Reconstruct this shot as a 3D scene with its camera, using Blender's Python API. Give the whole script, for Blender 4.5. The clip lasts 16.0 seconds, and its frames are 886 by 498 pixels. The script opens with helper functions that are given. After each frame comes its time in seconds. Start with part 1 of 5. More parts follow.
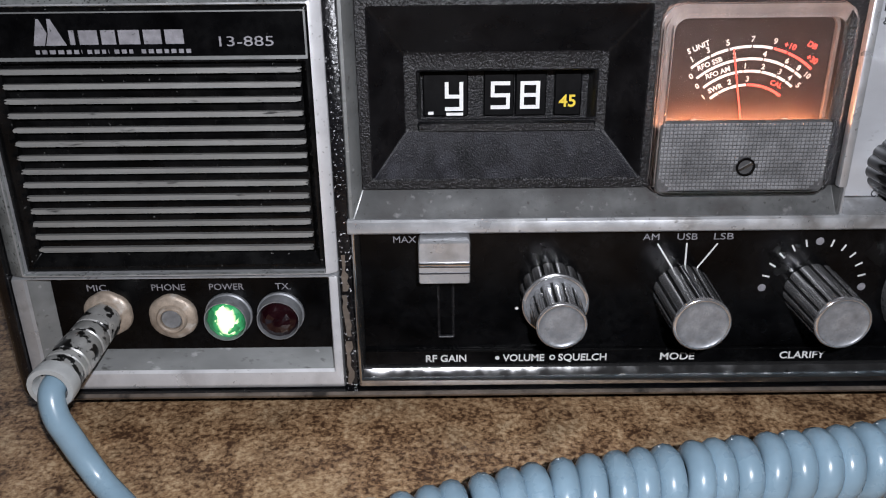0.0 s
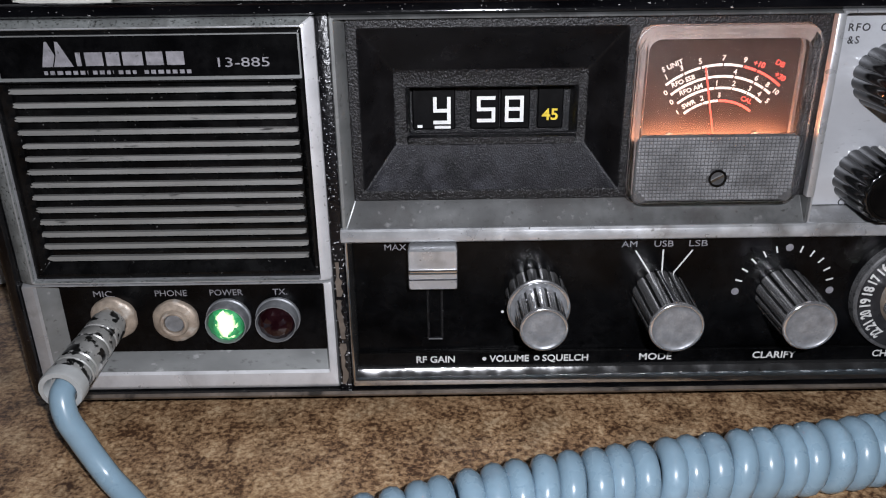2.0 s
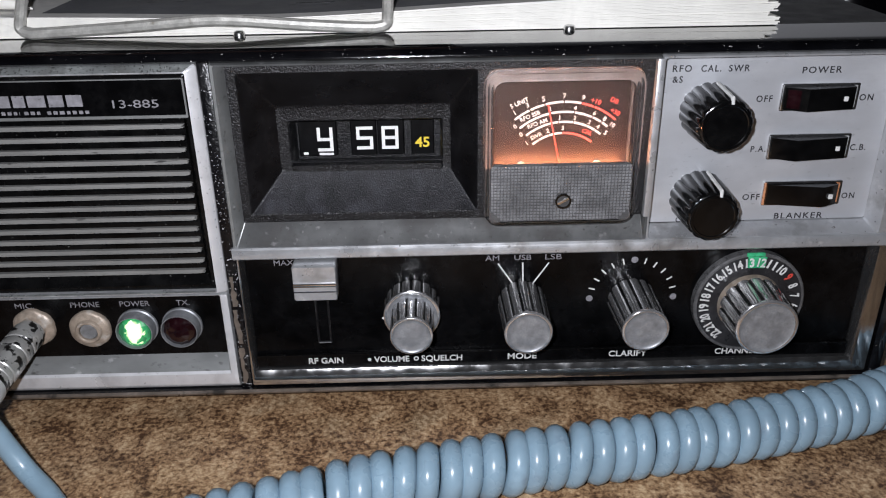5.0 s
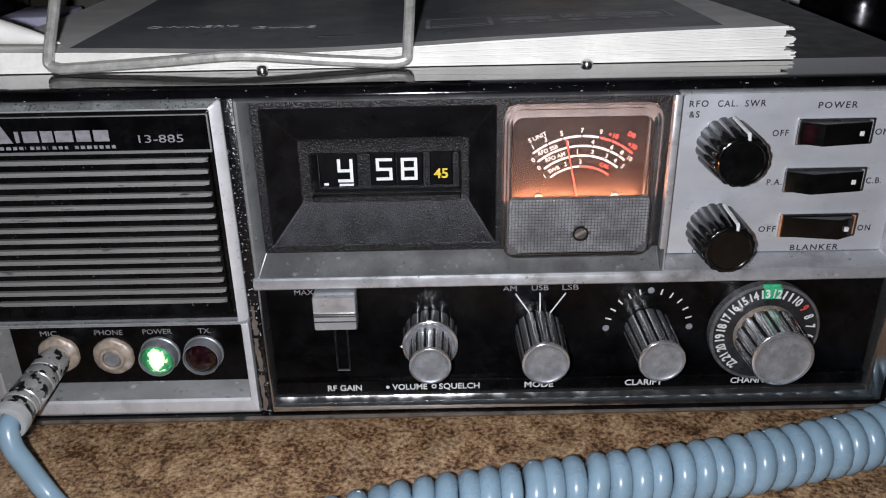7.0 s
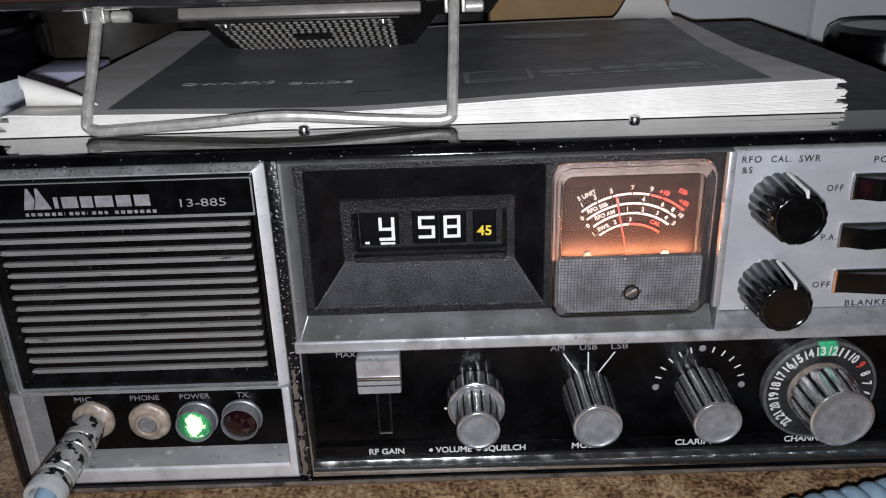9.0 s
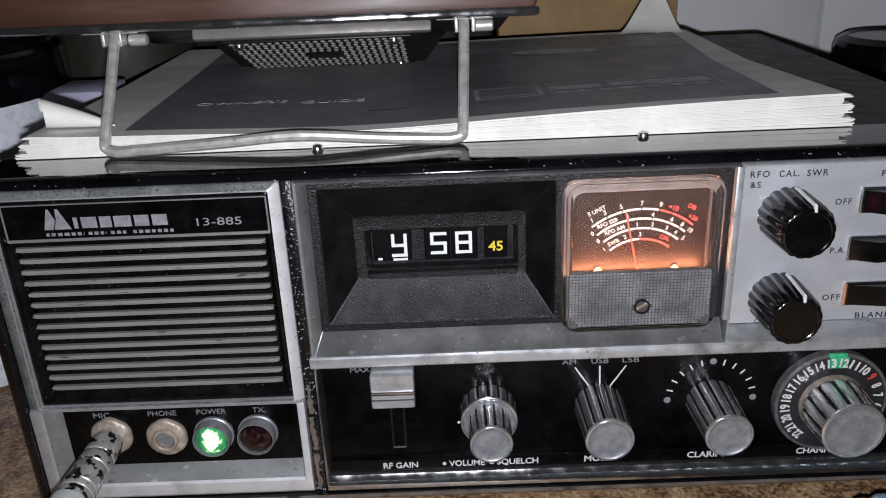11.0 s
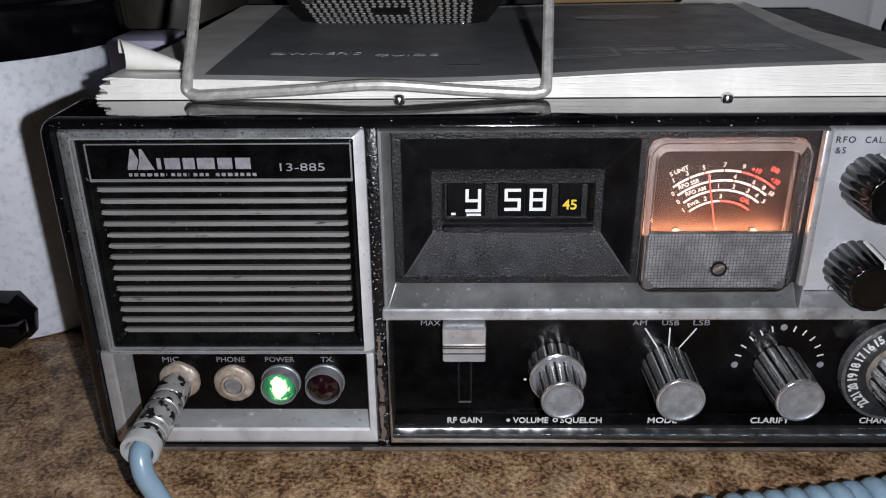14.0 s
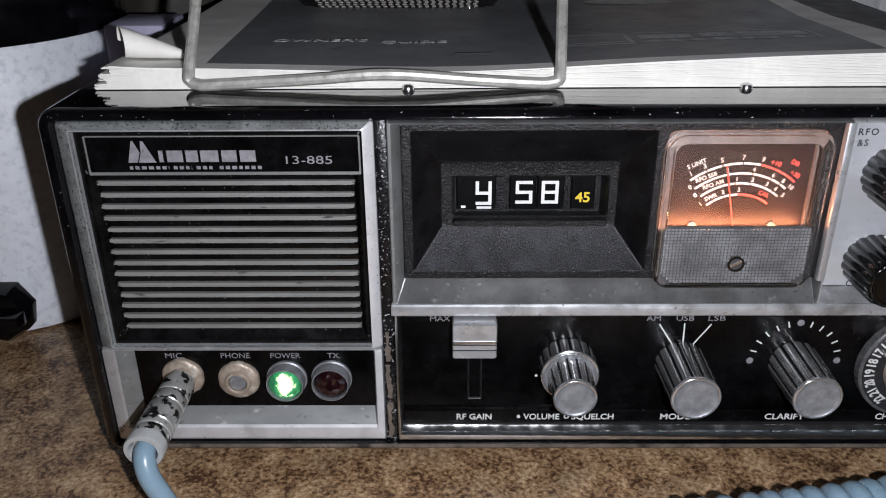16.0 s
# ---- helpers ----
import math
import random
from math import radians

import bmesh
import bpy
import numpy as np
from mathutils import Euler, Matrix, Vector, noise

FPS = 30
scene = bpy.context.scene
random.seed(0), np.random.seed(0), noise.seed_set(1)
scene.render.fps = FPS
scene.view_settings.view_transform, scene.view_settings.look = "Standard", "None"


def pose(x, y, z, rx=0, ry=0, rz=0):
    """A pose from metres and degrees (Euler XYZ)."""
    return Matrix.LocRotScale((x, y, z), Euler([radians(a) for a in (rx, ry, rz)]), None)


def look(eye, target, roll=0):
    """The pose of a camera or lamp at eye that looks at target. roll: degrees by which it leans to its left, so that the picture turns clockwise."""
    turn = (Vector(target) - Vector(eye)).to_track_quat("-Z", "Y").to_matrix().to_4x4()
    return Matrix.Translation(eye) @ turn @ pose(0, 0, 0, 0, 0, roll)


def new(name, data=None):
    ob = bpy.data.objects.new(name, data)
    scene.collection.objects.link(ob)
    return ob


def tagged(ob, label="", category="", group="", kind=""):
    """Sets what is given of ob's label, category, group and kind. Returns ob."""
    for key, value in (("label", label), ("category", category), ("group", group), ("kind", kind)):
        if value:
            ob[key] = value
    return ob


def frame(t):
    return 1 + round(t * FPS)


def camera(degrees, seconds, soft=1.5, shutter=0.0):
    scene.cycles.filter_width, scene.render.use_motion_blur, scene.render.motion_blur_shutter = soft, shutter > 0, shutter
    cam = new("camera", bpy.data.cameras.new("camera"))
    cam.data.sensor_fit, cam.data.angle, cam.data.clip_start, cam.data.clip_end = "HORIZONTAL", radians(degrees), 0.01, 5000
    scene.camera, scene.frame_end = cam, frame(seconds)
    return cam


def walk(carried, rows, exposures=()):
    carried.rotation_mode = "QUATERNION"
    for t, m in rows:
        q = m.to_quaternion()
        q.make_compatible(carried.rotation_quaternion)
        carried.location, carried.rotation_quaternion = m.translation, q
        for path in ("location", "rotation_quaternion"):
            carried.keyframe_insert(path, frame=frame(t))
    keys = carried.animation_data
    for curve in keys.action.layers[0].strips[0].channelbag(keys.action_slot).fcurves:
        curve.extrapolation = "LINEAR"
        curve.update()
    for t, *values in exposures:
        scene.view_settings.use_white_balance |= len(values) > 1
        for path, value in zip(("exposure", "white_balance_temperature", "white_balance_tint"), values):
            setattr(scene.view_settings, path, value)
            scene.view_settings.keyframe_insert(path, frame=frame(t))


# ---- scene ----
cam = camera(57.0, 16.0, 1.1)
PATH = [
    (0, (-0.0012, -0.2478, 0.1759), (-0.0009, 0.0275, 0.0566), -0.58),
    (0.5, (0.0012, -0.2490, 0.1788), (0.0022, 0.0265, 0.0600), -0.43),
    (1, (-0.0005, -0.2506, 0.1772), (0.0006, 0.0249, 0.0583), -0.40),
    (1.5, (0.0012, -0.2528, 0.1862), (0.0011, 0.0217, 0.0653), -0.52),
    (2, (0.0022, -0.2587, 0.1870), (0.0031, 0.0152, 0.0645), -0.73),
    (2.5, (-0.0043, -0.2679, 0.1920), (-0.0012, 0.0048, 0.0672), -0.54),
    (3, (0.0073, -0.2706, 0.2071), (0.0140, -0.0008, 0.0761), 0.19),
    (3.5, (0.0374, -0.2800, 0.2111), (0.0433, -0.0102, 0.0800), -0.32),
    (3.7, (0.0430, -0.2851, 0.2127), (0.0491, -0.0154, 0.0815), -0.46),
    (5.8, (0.0446, -0.2854, 0.2153), (0.0476, -0.0150, 0.0854), -1.23),
    (6, (0.0446, -0.2848, 0.2164), (0.0470, -0.0149, 0.0855), -1.31),
    (6.5, (0.0458, -0.2862, 0.2245), (0.0463, -0.0157, 0.0946), -1.34),
    (7, (0.0415, -0.2850, 0.2246), (0.0424, -0.0136, 0.0968), -1.05),
    (7.5, (0.0361, -0.2791, 0.2319), (0.0375, -0.0058, 0.1082), -0.96),
    (8, (0.0318, -0.2789, 0.2339), (0.0327, -0.0044, 0.1127), -1.21),
    (8.5, (0.0258, -0.2800, 0.2335), (0.0261, -0.0049, 0.1137), -1.53),
    (9, (0.0251, -0.2727, 0.2330), (0.0255, 0.0029, 0.1146), -1.78),
    (9.2, (0.0285, -0.2734, 0.2416), (0.0282, 0.0033, 0.1257), -2.08),
    (11.3, (0.0239, -0.2767, 0.2339), (0.0205, 0.0004, 0.1190), -2.47),
    (11.5, (0.0230, -0.2774, 0.2323), (0.0195, -0.0005, 0.1169), -2.41),
    (12, (0.0112, -0.2760, 0.2349), (0.0069, 0.0005, 0.1186), -1.95),
    (12.5, (0.0035, -0.2795, 0.2353), (-0.0013, -0.0030, 0.1189), -0.97),
    (13, (-0.0005, -0.2789, 0.2340), (-0.0053, -0.0029, 0.1166), -0.74),
    (13.5, (0.0003, -0.2790, 0.2311), (-0.0046, -0.0038, 0.1117), -0.64),
    (14, (-0.0036, -0.2797, 0.2282), (-0.0084, -0.0054, 0.1067), -0.56),
    (14.5, (-0.0046, -0.2777, 0.2280), (-0.0099, -0.0044, 0.1044), -0.56),
    (15, (-0.0080, -0.2755, 0.2319), (-0.0131, -0.0033, 0.1060), -0.51),
    (15.5, (-0.0067, -0.2741, 0.2343), (-0.0111, -0.0022, 0.1076), -0.46),
    (16, (-0.0092, -0.2702, 0.2298), (-0.0124, 0.0011, 0.1017), -0.44),
]
walk(cam, [(t, look(eye, target, roll)) for t, eye, target, roll in PATH])

# ---- world, lamps ----
world = bpy.data.worlds.new("room_air")
scene.world = world
world.use_nodes = True
world.node_tree.nodes["Background"].inputs[0].default_value = (0.55, 0.62, 0.75, 1)
world.node_tree.nodes["Background"].inputs[1].default_value = 0.02


def lamp(name, kind, power, colour, place, size=0.004):
    data = bpy.data.lights.new(name, kind)
    data.energy, data.color = power, colour
    data.shadow_soft_size = size
    ob = new(name, data)
    ob.location = place
    return ob


# the camera's own white flash light, held beside the lens
flash = lamp("flash_light", "SPOT", 5.45, (0.92, 0.937, 1.02), (0.026, -0.286, 0.223), 0.0035)
flash.rotation_euler = look((0.026, -0.286, 0.223), (0.03, 0.02, 0.09)).to_euler()
flash.data.spot_size, flash.data.spot_blend = radians(140), 0.5

# ---- materials ----
MATS = {}


def mat(name, base, rough=0.5, metal=0.0, var=0.15, scale=120.0, bump=0.0, bscale=900.0, coat=0.0, tint=None, rvar=0.1,
        spots=None, emit=None, strength=0.0, transmission=0.0, stretch=(1, 1, 1), spec=0.5):
    """A procedural surface: base colour broken up at two scales, roughness variation, fine relief, sparse chips."""
    if name in MATS:
        return MATS[name]
    m = bpy.data.materials.new(name)
    m.use_nodes = True
    n, l = m.node_tree.nodes, m.node_tree.links
    b = n["Principled BSDF"]
    tc = n.new("ShaderNodeTexCoord")
    mp = n.new("ShaderNodeMapping")
    mp.inputs["Scale"].default_value = stretch
    l.new(tc.outputs["Object"], mp.inputs["Vector"])

    def noise_at(s, detail=4.0):
        t = n.new("ShaderNodeTexNoise")
        t.inputs["Scale"].default_value, t.inputs["Detail"].default_value = s, detail
        l.new(mp.outputs["Vector"], t.inputs["Vector"])
        return t.outputs["Fac"]

    def mix(fac, a, c):
        x = n.new("ShaderNodeMix")
        x.data_type = "RGBA"
        for sock, v in ((x.inputs[0], fac), (x.inputs[6], a), (x.inputs[7], c)):
            if isinstance(v, (tuple, float, int)):
                sock.default_value = (*v, 1) if isinstance(v, tuple) else v
            else:
                l.new(v, sock)
        return x.outputs[2]

    def ramp(fac, lo, hi):
        r = n.new("ShaderNodeMapRange")
        l.new(fac, r.inputs[0])
        r.inputs[1].default_value, r.inputs[2].default_value = lo, hi
        return r.outputs[0]

    dark = tuple(c * (1 - var) for c in base)
    light = tint or tuple(min(1, c * (1 + var) + 0.01 * var) for c in base)
    col = mix(ramp(noise_at(scale), 0.35, 0.65), dark, light)
    col = mix(ramp(noise_at(scale * 6.3, 6.0), 0.45, 0.8), col, tuple(c * (1 - var * 0.6) for c in base))
    if spots:
        for colour, s, lo, hi in spots:
            col = mix(ramp(noise_at(s, 5.0), lo, hi), col, colour)
    l.new(col, b.inputs["Base Color"])
    r = n.new("ShaderNodeMapRange")
    l.new(noise_at(scale * 1.7, 5.0), r.inputs[0])
    r.inputs[1].default_value, r.inputs[2].default_value = 0.3, 0.7
    r.inputs[3].default_value, r.inputs[4].default_value = max(0.02, rough - rvar), min(1, rough + rvar)
    l.new(r.outputs[0], b.inputs["Roughness"])
    b.inputs["Metallic"].default_value = metal
    b.inputs["Specular IOR Level"].default_value = spec
    b.inputs["Coat Weight"].default_value = coat
    b.inputs["Coat Roughness"].default_value = 0.06
    b.inputs["Transmission Weight"].default_value = transmission
    if emit:
        b.inputs["Emission Color"].default_value = (*emit, 1)
        b.inputs["Emission Strength"].default_value = strength
    if bump:
        bp = n.new("ShaderNodeBump")
        bp.inputs["Strength"].default_value, bp.inputs["Distance"].default_value = bump, 0.0006
        l.new(noise_at(bscale, 3.0), bp.inputs["Height"])
        l.new(bp.outputs["Normal"], b.inputs["Normal"])
    MATS[name] = m
    return m


WHITE = (0.8, 0.8, 0.78)
M_CASE = mat("black_gloss_case", (0.0018, 0.0018, 0.0024), 0.06, 0.0, 0.3, 60, 0.01, 700, rvar=0.02, spec=0.85, coat=0.5,
             spots=[((0.45, 0.44, 0.42), 850, 0.715, 0.735), ((0.3, 0.29, 0.28), 330, 0.76, 0.77)])
M_VINYL = mat("matt_black_vinyl", (0.012, 0.012, 0.0125), 0.5, 0.0, 0.3, 60, 0.35, 1100, rvar=0.08, spec=0.3)
M_LIP = mat("chipped_black_lip", (0.002, 0.002, 0.0028), 0.09, 0.0, 0.3, 60, 0.10, 900, rvar=0.03, spec=0.6,
            spots=[((0.42, 0.41, 0.40), 1250, 0.685, 0.72), ((0.34, 0.33, 0.32), 520, 0.735, 0.76)], stretch=(0.6, 1, 1))
# brown puts the counter's reflection into the bottom trim; also serves bare patches
M_TRIM = mat("brown_reflection_bare_metal", (0.22, 0.185, 0.155), 0.36, 0.55, 0.3, 90, 0.1, 900,
             spots=[((0.05, 0.045, 0.04), 120, 0.56, 0.68)])
M_CHIP = mat("worn_black_strip", (0.003, 0.003, 0.004), 0.25, 0.0, 0.3, 60, 0.4, 800, spec=0.4,
             spots=[((0.5, 0.5, 0.52), 1050, 0.62, 0.67)])
M_ALU = mat("worn_silver_bezel", (0.50, 0.51, 0.525), 0.36, 0.6, 0.15, 70, 0.06, 1500, rvar=0.12,
            spots=[((0.10, 0.095, 0.09), 480, 0.66, 0.74), ((0.28, 0.275, 0.27), 70, 0.54, 0.72), ((0.62, 0.62, 0.62), 230, 0.62, 0.75)])
M_CHROME = mat("polished_chrome", (0.60, 0.60, 0.60), 0.15, 0.97, 0.08, 90, 0.05, 700, rvar=0.1,
               spots=[((0.22, 0.21, 0.20), 600, 0.64, 0.76)])
M_KNOB = mat("chrome_knob_skirt", (0.70, 0.70, 0.71), 0.19, 0.86, 0.12, 150, 0.02, 900, rvar=0.07)
M_GROOVE = mat("dark_knob_groove", (0.006, 0.006, 0.006), 0.3, 0.0, 0.2, 150, spec=0.3)
M_CAP = mat("dull_aluminium_cap", (0.29, 0.30, 0.315), 0.42, 0.5, 0.22, 260, 0.04, 1800, rvar=0.10,
            spots=[((0.20, 0.205, 0.21), 420, 0.58, 0.78)])
M_PLATE = mat("satin_silver_plate", (0.57, 0.585, 0.615), 0.42, 0.5, 0.06, 40, 0.05, 1600, rvar=0.07, stretch=(1, 1, 2),
              spots=[((0.66, 0.675, 0.70), 30, 0.5, 0.75), ((0.42, 0.43, 0.45), 420, 0.66, 0.78)])
M_BLACK = mat("black_panel", (0.0011, 0.0011, 0.0014), 0.26, 0.0, 0.3, 80, 0.02, 900, rvar=0.05, spec=0.16,
              spots=[((0.12, 0.12, 0.12), 900, 0.74, 0.80)])
M_GRILLE = mat("black_grille_plastic", (0.0022, 0.0022, 0.0024), 0.25, 0.0, 0.3, 80, 0.15, 900, spec=0.2,
               spots=[((0.14, 0.14, 0.135), 750, 0.69, 0.76)])
M_TEX = mat("textured_black_plastic", (0.0045, 0.0045, 0.0055), 0.38, 0.0, 0.35, 300, 0.75, 1400, rvar=0.08, spec=0.36,
            spots=[((0.045, 0.045, 0.052), 1250, 0.60, 0.72)])
M_KBLACK = mat("black_knob_plastic", (0.0022, 0.0022, 0.0024), 0.15, 0.0, 0.2, 150, 0.02, 900, rvar=0.04, spec=0.6)
M_SLAT = mat("aluminium_slat", (0.25, 0.25, 0.24), 0.5, 0.3, 0.12, 160, 0.1, 1200,
             spots=[((0.05, 0.05, 0.05), 500, 0.67, 0.74)], stretch=(0.2, 1, 1))
M_DULL = mat("dull_silver_slope", (0.068, 0.070, 0.070), 0.5, 0.08, 0.35, 45, 0.08, 1500, rvar=0.08, spec=0.12,
             spots=[((0.035, 0.033, 0.032), 500, 0.62, 0.76), ((0.045, 0.043, 0.042), 60, 0.52, 0.70), ((0.14, 0.14, 0.14), 330, 0.64, 0.75)])
M_WHITE = mat("white_print", (0.62, 0.62, 0.605), 0.6, 0.0, 0.1, 400, spots=[((0.1, 0.1, 0.1), 1500, 0.66, 0.74)])
M_GREY = mat("silver_print", (0.25, 0.245, 0.265), 0.5, 0.2, 0.2, 400, spots=[((0.06, 0.06, 0.06), 1300, 0.64, 0.74)])
M_INK = mat("dark_print", (0.03, 0.03, 0.035), 0.5, 0.0, 0.1, 400)
M_RED = mat("red_print", (0.62, 0.06, 0.04), 0.6, 0.0, 0.1, 400)
M_YELLOW = mat("yellow_print", (0.85, 0.62, 0.05), 0.6, 0.0, 0.1, 400)
M_DIGIT = mat("white_digit", (0.85, 0.85, 0.83), 0.6, 0.0, 0.05, 400)
M_DRUM = mat("matt_black_drum", (0.002, 0.002, 0.0024), 0.5, 0.0, 0.2, 200, spec=0.1)
M_BRASS = mat("tarnished_nickel", (0.40, 0.33, 0.265), 0.5, 0.4, 0.25, 300, 0.15, 1400, rvar=0.12,
              spots=[((0.6, 0.58, 0.54), 240, 0.55, 0.75)])
M_PLUG = mat("worn_grey_plug", (0.40, 0.40, 0.385), 0.34, 0.35, 0.15, 200, 0.05, 900,
             spots=[((0.008, 0.008, 0.008), 210, 0.525, 0.55)])
M_COLLAR = mat("grey_plastic_collar", (0.36, 0.37, 0.365), 0.4, 0.0, 0.1, 200, 0.05, 900)
M_CORD = mat("pale_blue_cord", (0.215, 0.318, 0.395), 0.29, 0.0, 0.10, 60, 0.03, 500, rvar=0.06,
             spots=[((0.165, 0.225, 0.28), 90, 0.6, 0.8)])
M_FACE = mat("meter_dial_face", (0.020, 0.011, 0.009), 0.5, 0.0, 0.12, 150, spec=0.2)
M_SCALE = mat("cream_dial_print", (0.5, 0.47, 0.43), 0.6, 0.0, 0.1, 400)
M_RIB = mat("ribbed_grey_cover", (0.23, 0.23, 0.235), 0.26, 0.2, 0.3, 120, 0.0, 900, rvar=0.1,
            spots=[((0.33, 0.33, 0.34), 75, 0.5, 0.68)])
M_METERBOX = mat("pale_clouded_plastic", (0.115, 0.095, 0.088), 0.4, 0.0, 0.2, 120)
M_COVERBACK = mat("smoked_cover_back", (0.07, 0.07, 0.072), 0.35, 0.1, 0.2, 120)
M_PAPER = mat("aged_white_paper", (0.76, 0.745, 0.69), 0.75, 0.0, 0.08, 60, 0.1, 900)
M_COVER = mat("faded_grey_cover", (0.195, 0.20, 0.213), 0.5, 0.0, 0.18, 35, 0.1, 900,
              spots=[((0.21, 0.212, 0.216), 28, 0.54, 0.75), ((0.10, 0.102, 0.106), 140, 0.6, 0.75)])
M_COVERPALE = mat("pale_cover_border", (0.78, 0.765, 0.73), 0.65, 0.0, 0.1, 60, 0.1, 900)
M_COVERINK = mat("pale_cover_ink", (0.42, 0.43, 0.44), 0.6, 0.0, 0.2, 150, spots=[((0.20, 0.205, 0.21), 300, 0.55, 0.68)])
M_WIRE = mat("tarnished_steel_wire", (0.55, 0.54, 0.50), 0.4, 0.5, 0.2, 250, 0.1, 900, rvar=0.1,
             spots=[((0.22, 0.19, 0.14), 260, 0.62, 0.8)])
M_BROWN = mat("brown_wood_veneer", (0.07, 0.032, 0.022), 0.4, 0.0, 0.3, 90, 0.1, 600, stretch=(0.15, 1, 1))
M_DARK = mat("dark_metal_body", (0.012, 0.011, 0.0105), 0.4, 0.2, 0.25, 80, 0.1, 800)
M_TAN = mat("dull_gold_grille", (0.60, 0.57, 0.51), 0.42, 0.4, 0.15, 150, 0.05, 900)
M_CROCK = mat("white_textured_enamel", (0.76, 0.79, 0.84), 0.5, 0.0, 0.05, 90, 0.25, 600,
              spots=[((0.58, 0.61, 0.67), 260, 0.5, 0.7)])
M_LID = mat("black_shiny_lid", (0.002, 0.002, 0.003), 0.16, 0.0, 0.2, 80, 0.02, 600, rvar=0.05, spec=0.35)
M_LIPTAN = mat("dull_tan_lip", (0.27, 0.25, 0.23), 0.45, 0.2, 0.15, 120, 0.05, 900)
M_LILAC = mat("lilac_card", (0.42, 0.41, 0.54), 0.7, 0.0, 0.08, 60)
M_CARD = mat("brown_cardboard", (0.40, 0.26, 0.12), 0.8, 0.0, 0.1, 60, 0.1, 700)
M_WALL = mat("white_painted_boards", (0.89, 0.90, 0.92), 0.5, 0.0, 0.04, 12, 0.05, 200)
M_ROOM = mat("dark_unseen_room", (0.13, 0.12, 0.115), 0.85, 0.0, 0.08, 3, 0.05, 120)
M_LIME = mat("lime_print", (0.42, 0.50, 0.05), 0.6, 0.0, 0.1, 300)


def glass(name, colour=(1, 1, 1), rough=0.02, ior=1.45):
    m = bpy.data.materials.new(name)
    m.use_nodes = True
    b = m.node_tree.nodes["Principled BSDF"]
    b.inputs["Base Color"].default_value = (*colour, 1)
    b.inputs["Roughness"].default_value = rough
    b.inputs["Transmission Weight"].default_value = 1.0
    b.inputs["IOR"].default_value = ior
    return m


M_CLEAR = glass("clear_plastic", (0.97, 0.96, 0.95), 0.03)
M_RIM = glass("frosted_clear_plastic", (0.97, 0.95, 0.93), 0.10)
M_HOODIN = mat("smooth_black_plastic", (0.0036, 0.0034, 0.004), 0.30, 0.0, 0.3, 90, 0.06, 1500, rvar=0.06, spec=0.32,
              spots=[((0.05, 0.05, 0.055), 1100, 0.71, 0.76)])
# scuffed ramp; its bluish sheen is put into the colour as well
M_RAMP = mat("scuffed_sheened_plastic", (0.007, 0.007, 0.0095), 0.40, 0.0, 0.5, 110, 0.45, 2300, rvar=0.1, spec=0.4,
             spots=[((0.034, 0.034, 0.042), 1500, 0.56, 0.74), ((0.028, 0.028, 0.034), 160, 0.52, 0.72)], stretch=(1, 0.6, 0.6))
M_SLOPE = mat("dulled_silver_slope", (0.235, 0.243, 0.24), 0.42, 0.4, 0.2, 60, 0.06, 1500, rvar=0.1,
              spots=[((0.10, 0.10, 0.097), 420, 0.62, 0.74), ((0.15, 0.152, 0.15), 60, 0.52, 0.7), ((0.5, 0.5, 0.5), 300, 0.66, 0.78)], stretch=(0.5, 1, 1))
M_BAND = mat("pitted_silver_band", (0.26, 0.275, 0.27), 0.4, 0.4, 0.25, 90, 0.25, 1500, rvar=0.1,
             spots=[((0.05, 0.052, 0.05), 1100, 0.56, 0.64), ((0.16, 0.165, 0.16), 120, 0.5, 0.7), ((0.48, 0.49, 0.48), 900, 0.66, 0.72)])
# brighter silver standing in for light caught on right-hand and bottom faces
M_EDGE = mat("lit_side_silver_edge", (0.70, 0.705, 0.72), 0.34, 0.35, 0.12, 60, 0.05, 1500, rvar=0.1,
             spots=[((0.30, 0.30, 0.30), 700, 0.64, 0.74), ((0.5, 0.5, 0.51), 60, 0.5, 0.7)])
M_OLIVE = mat("dull_olive_plastic", (0.028, 0.024, 0.017), 0.6, 0.0, 0.3, 30, 0.05, 500)
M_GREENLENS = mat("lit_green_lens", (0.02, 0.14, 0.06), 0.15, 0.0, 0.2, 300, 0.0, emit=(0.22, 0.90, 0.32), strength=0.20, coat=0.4)


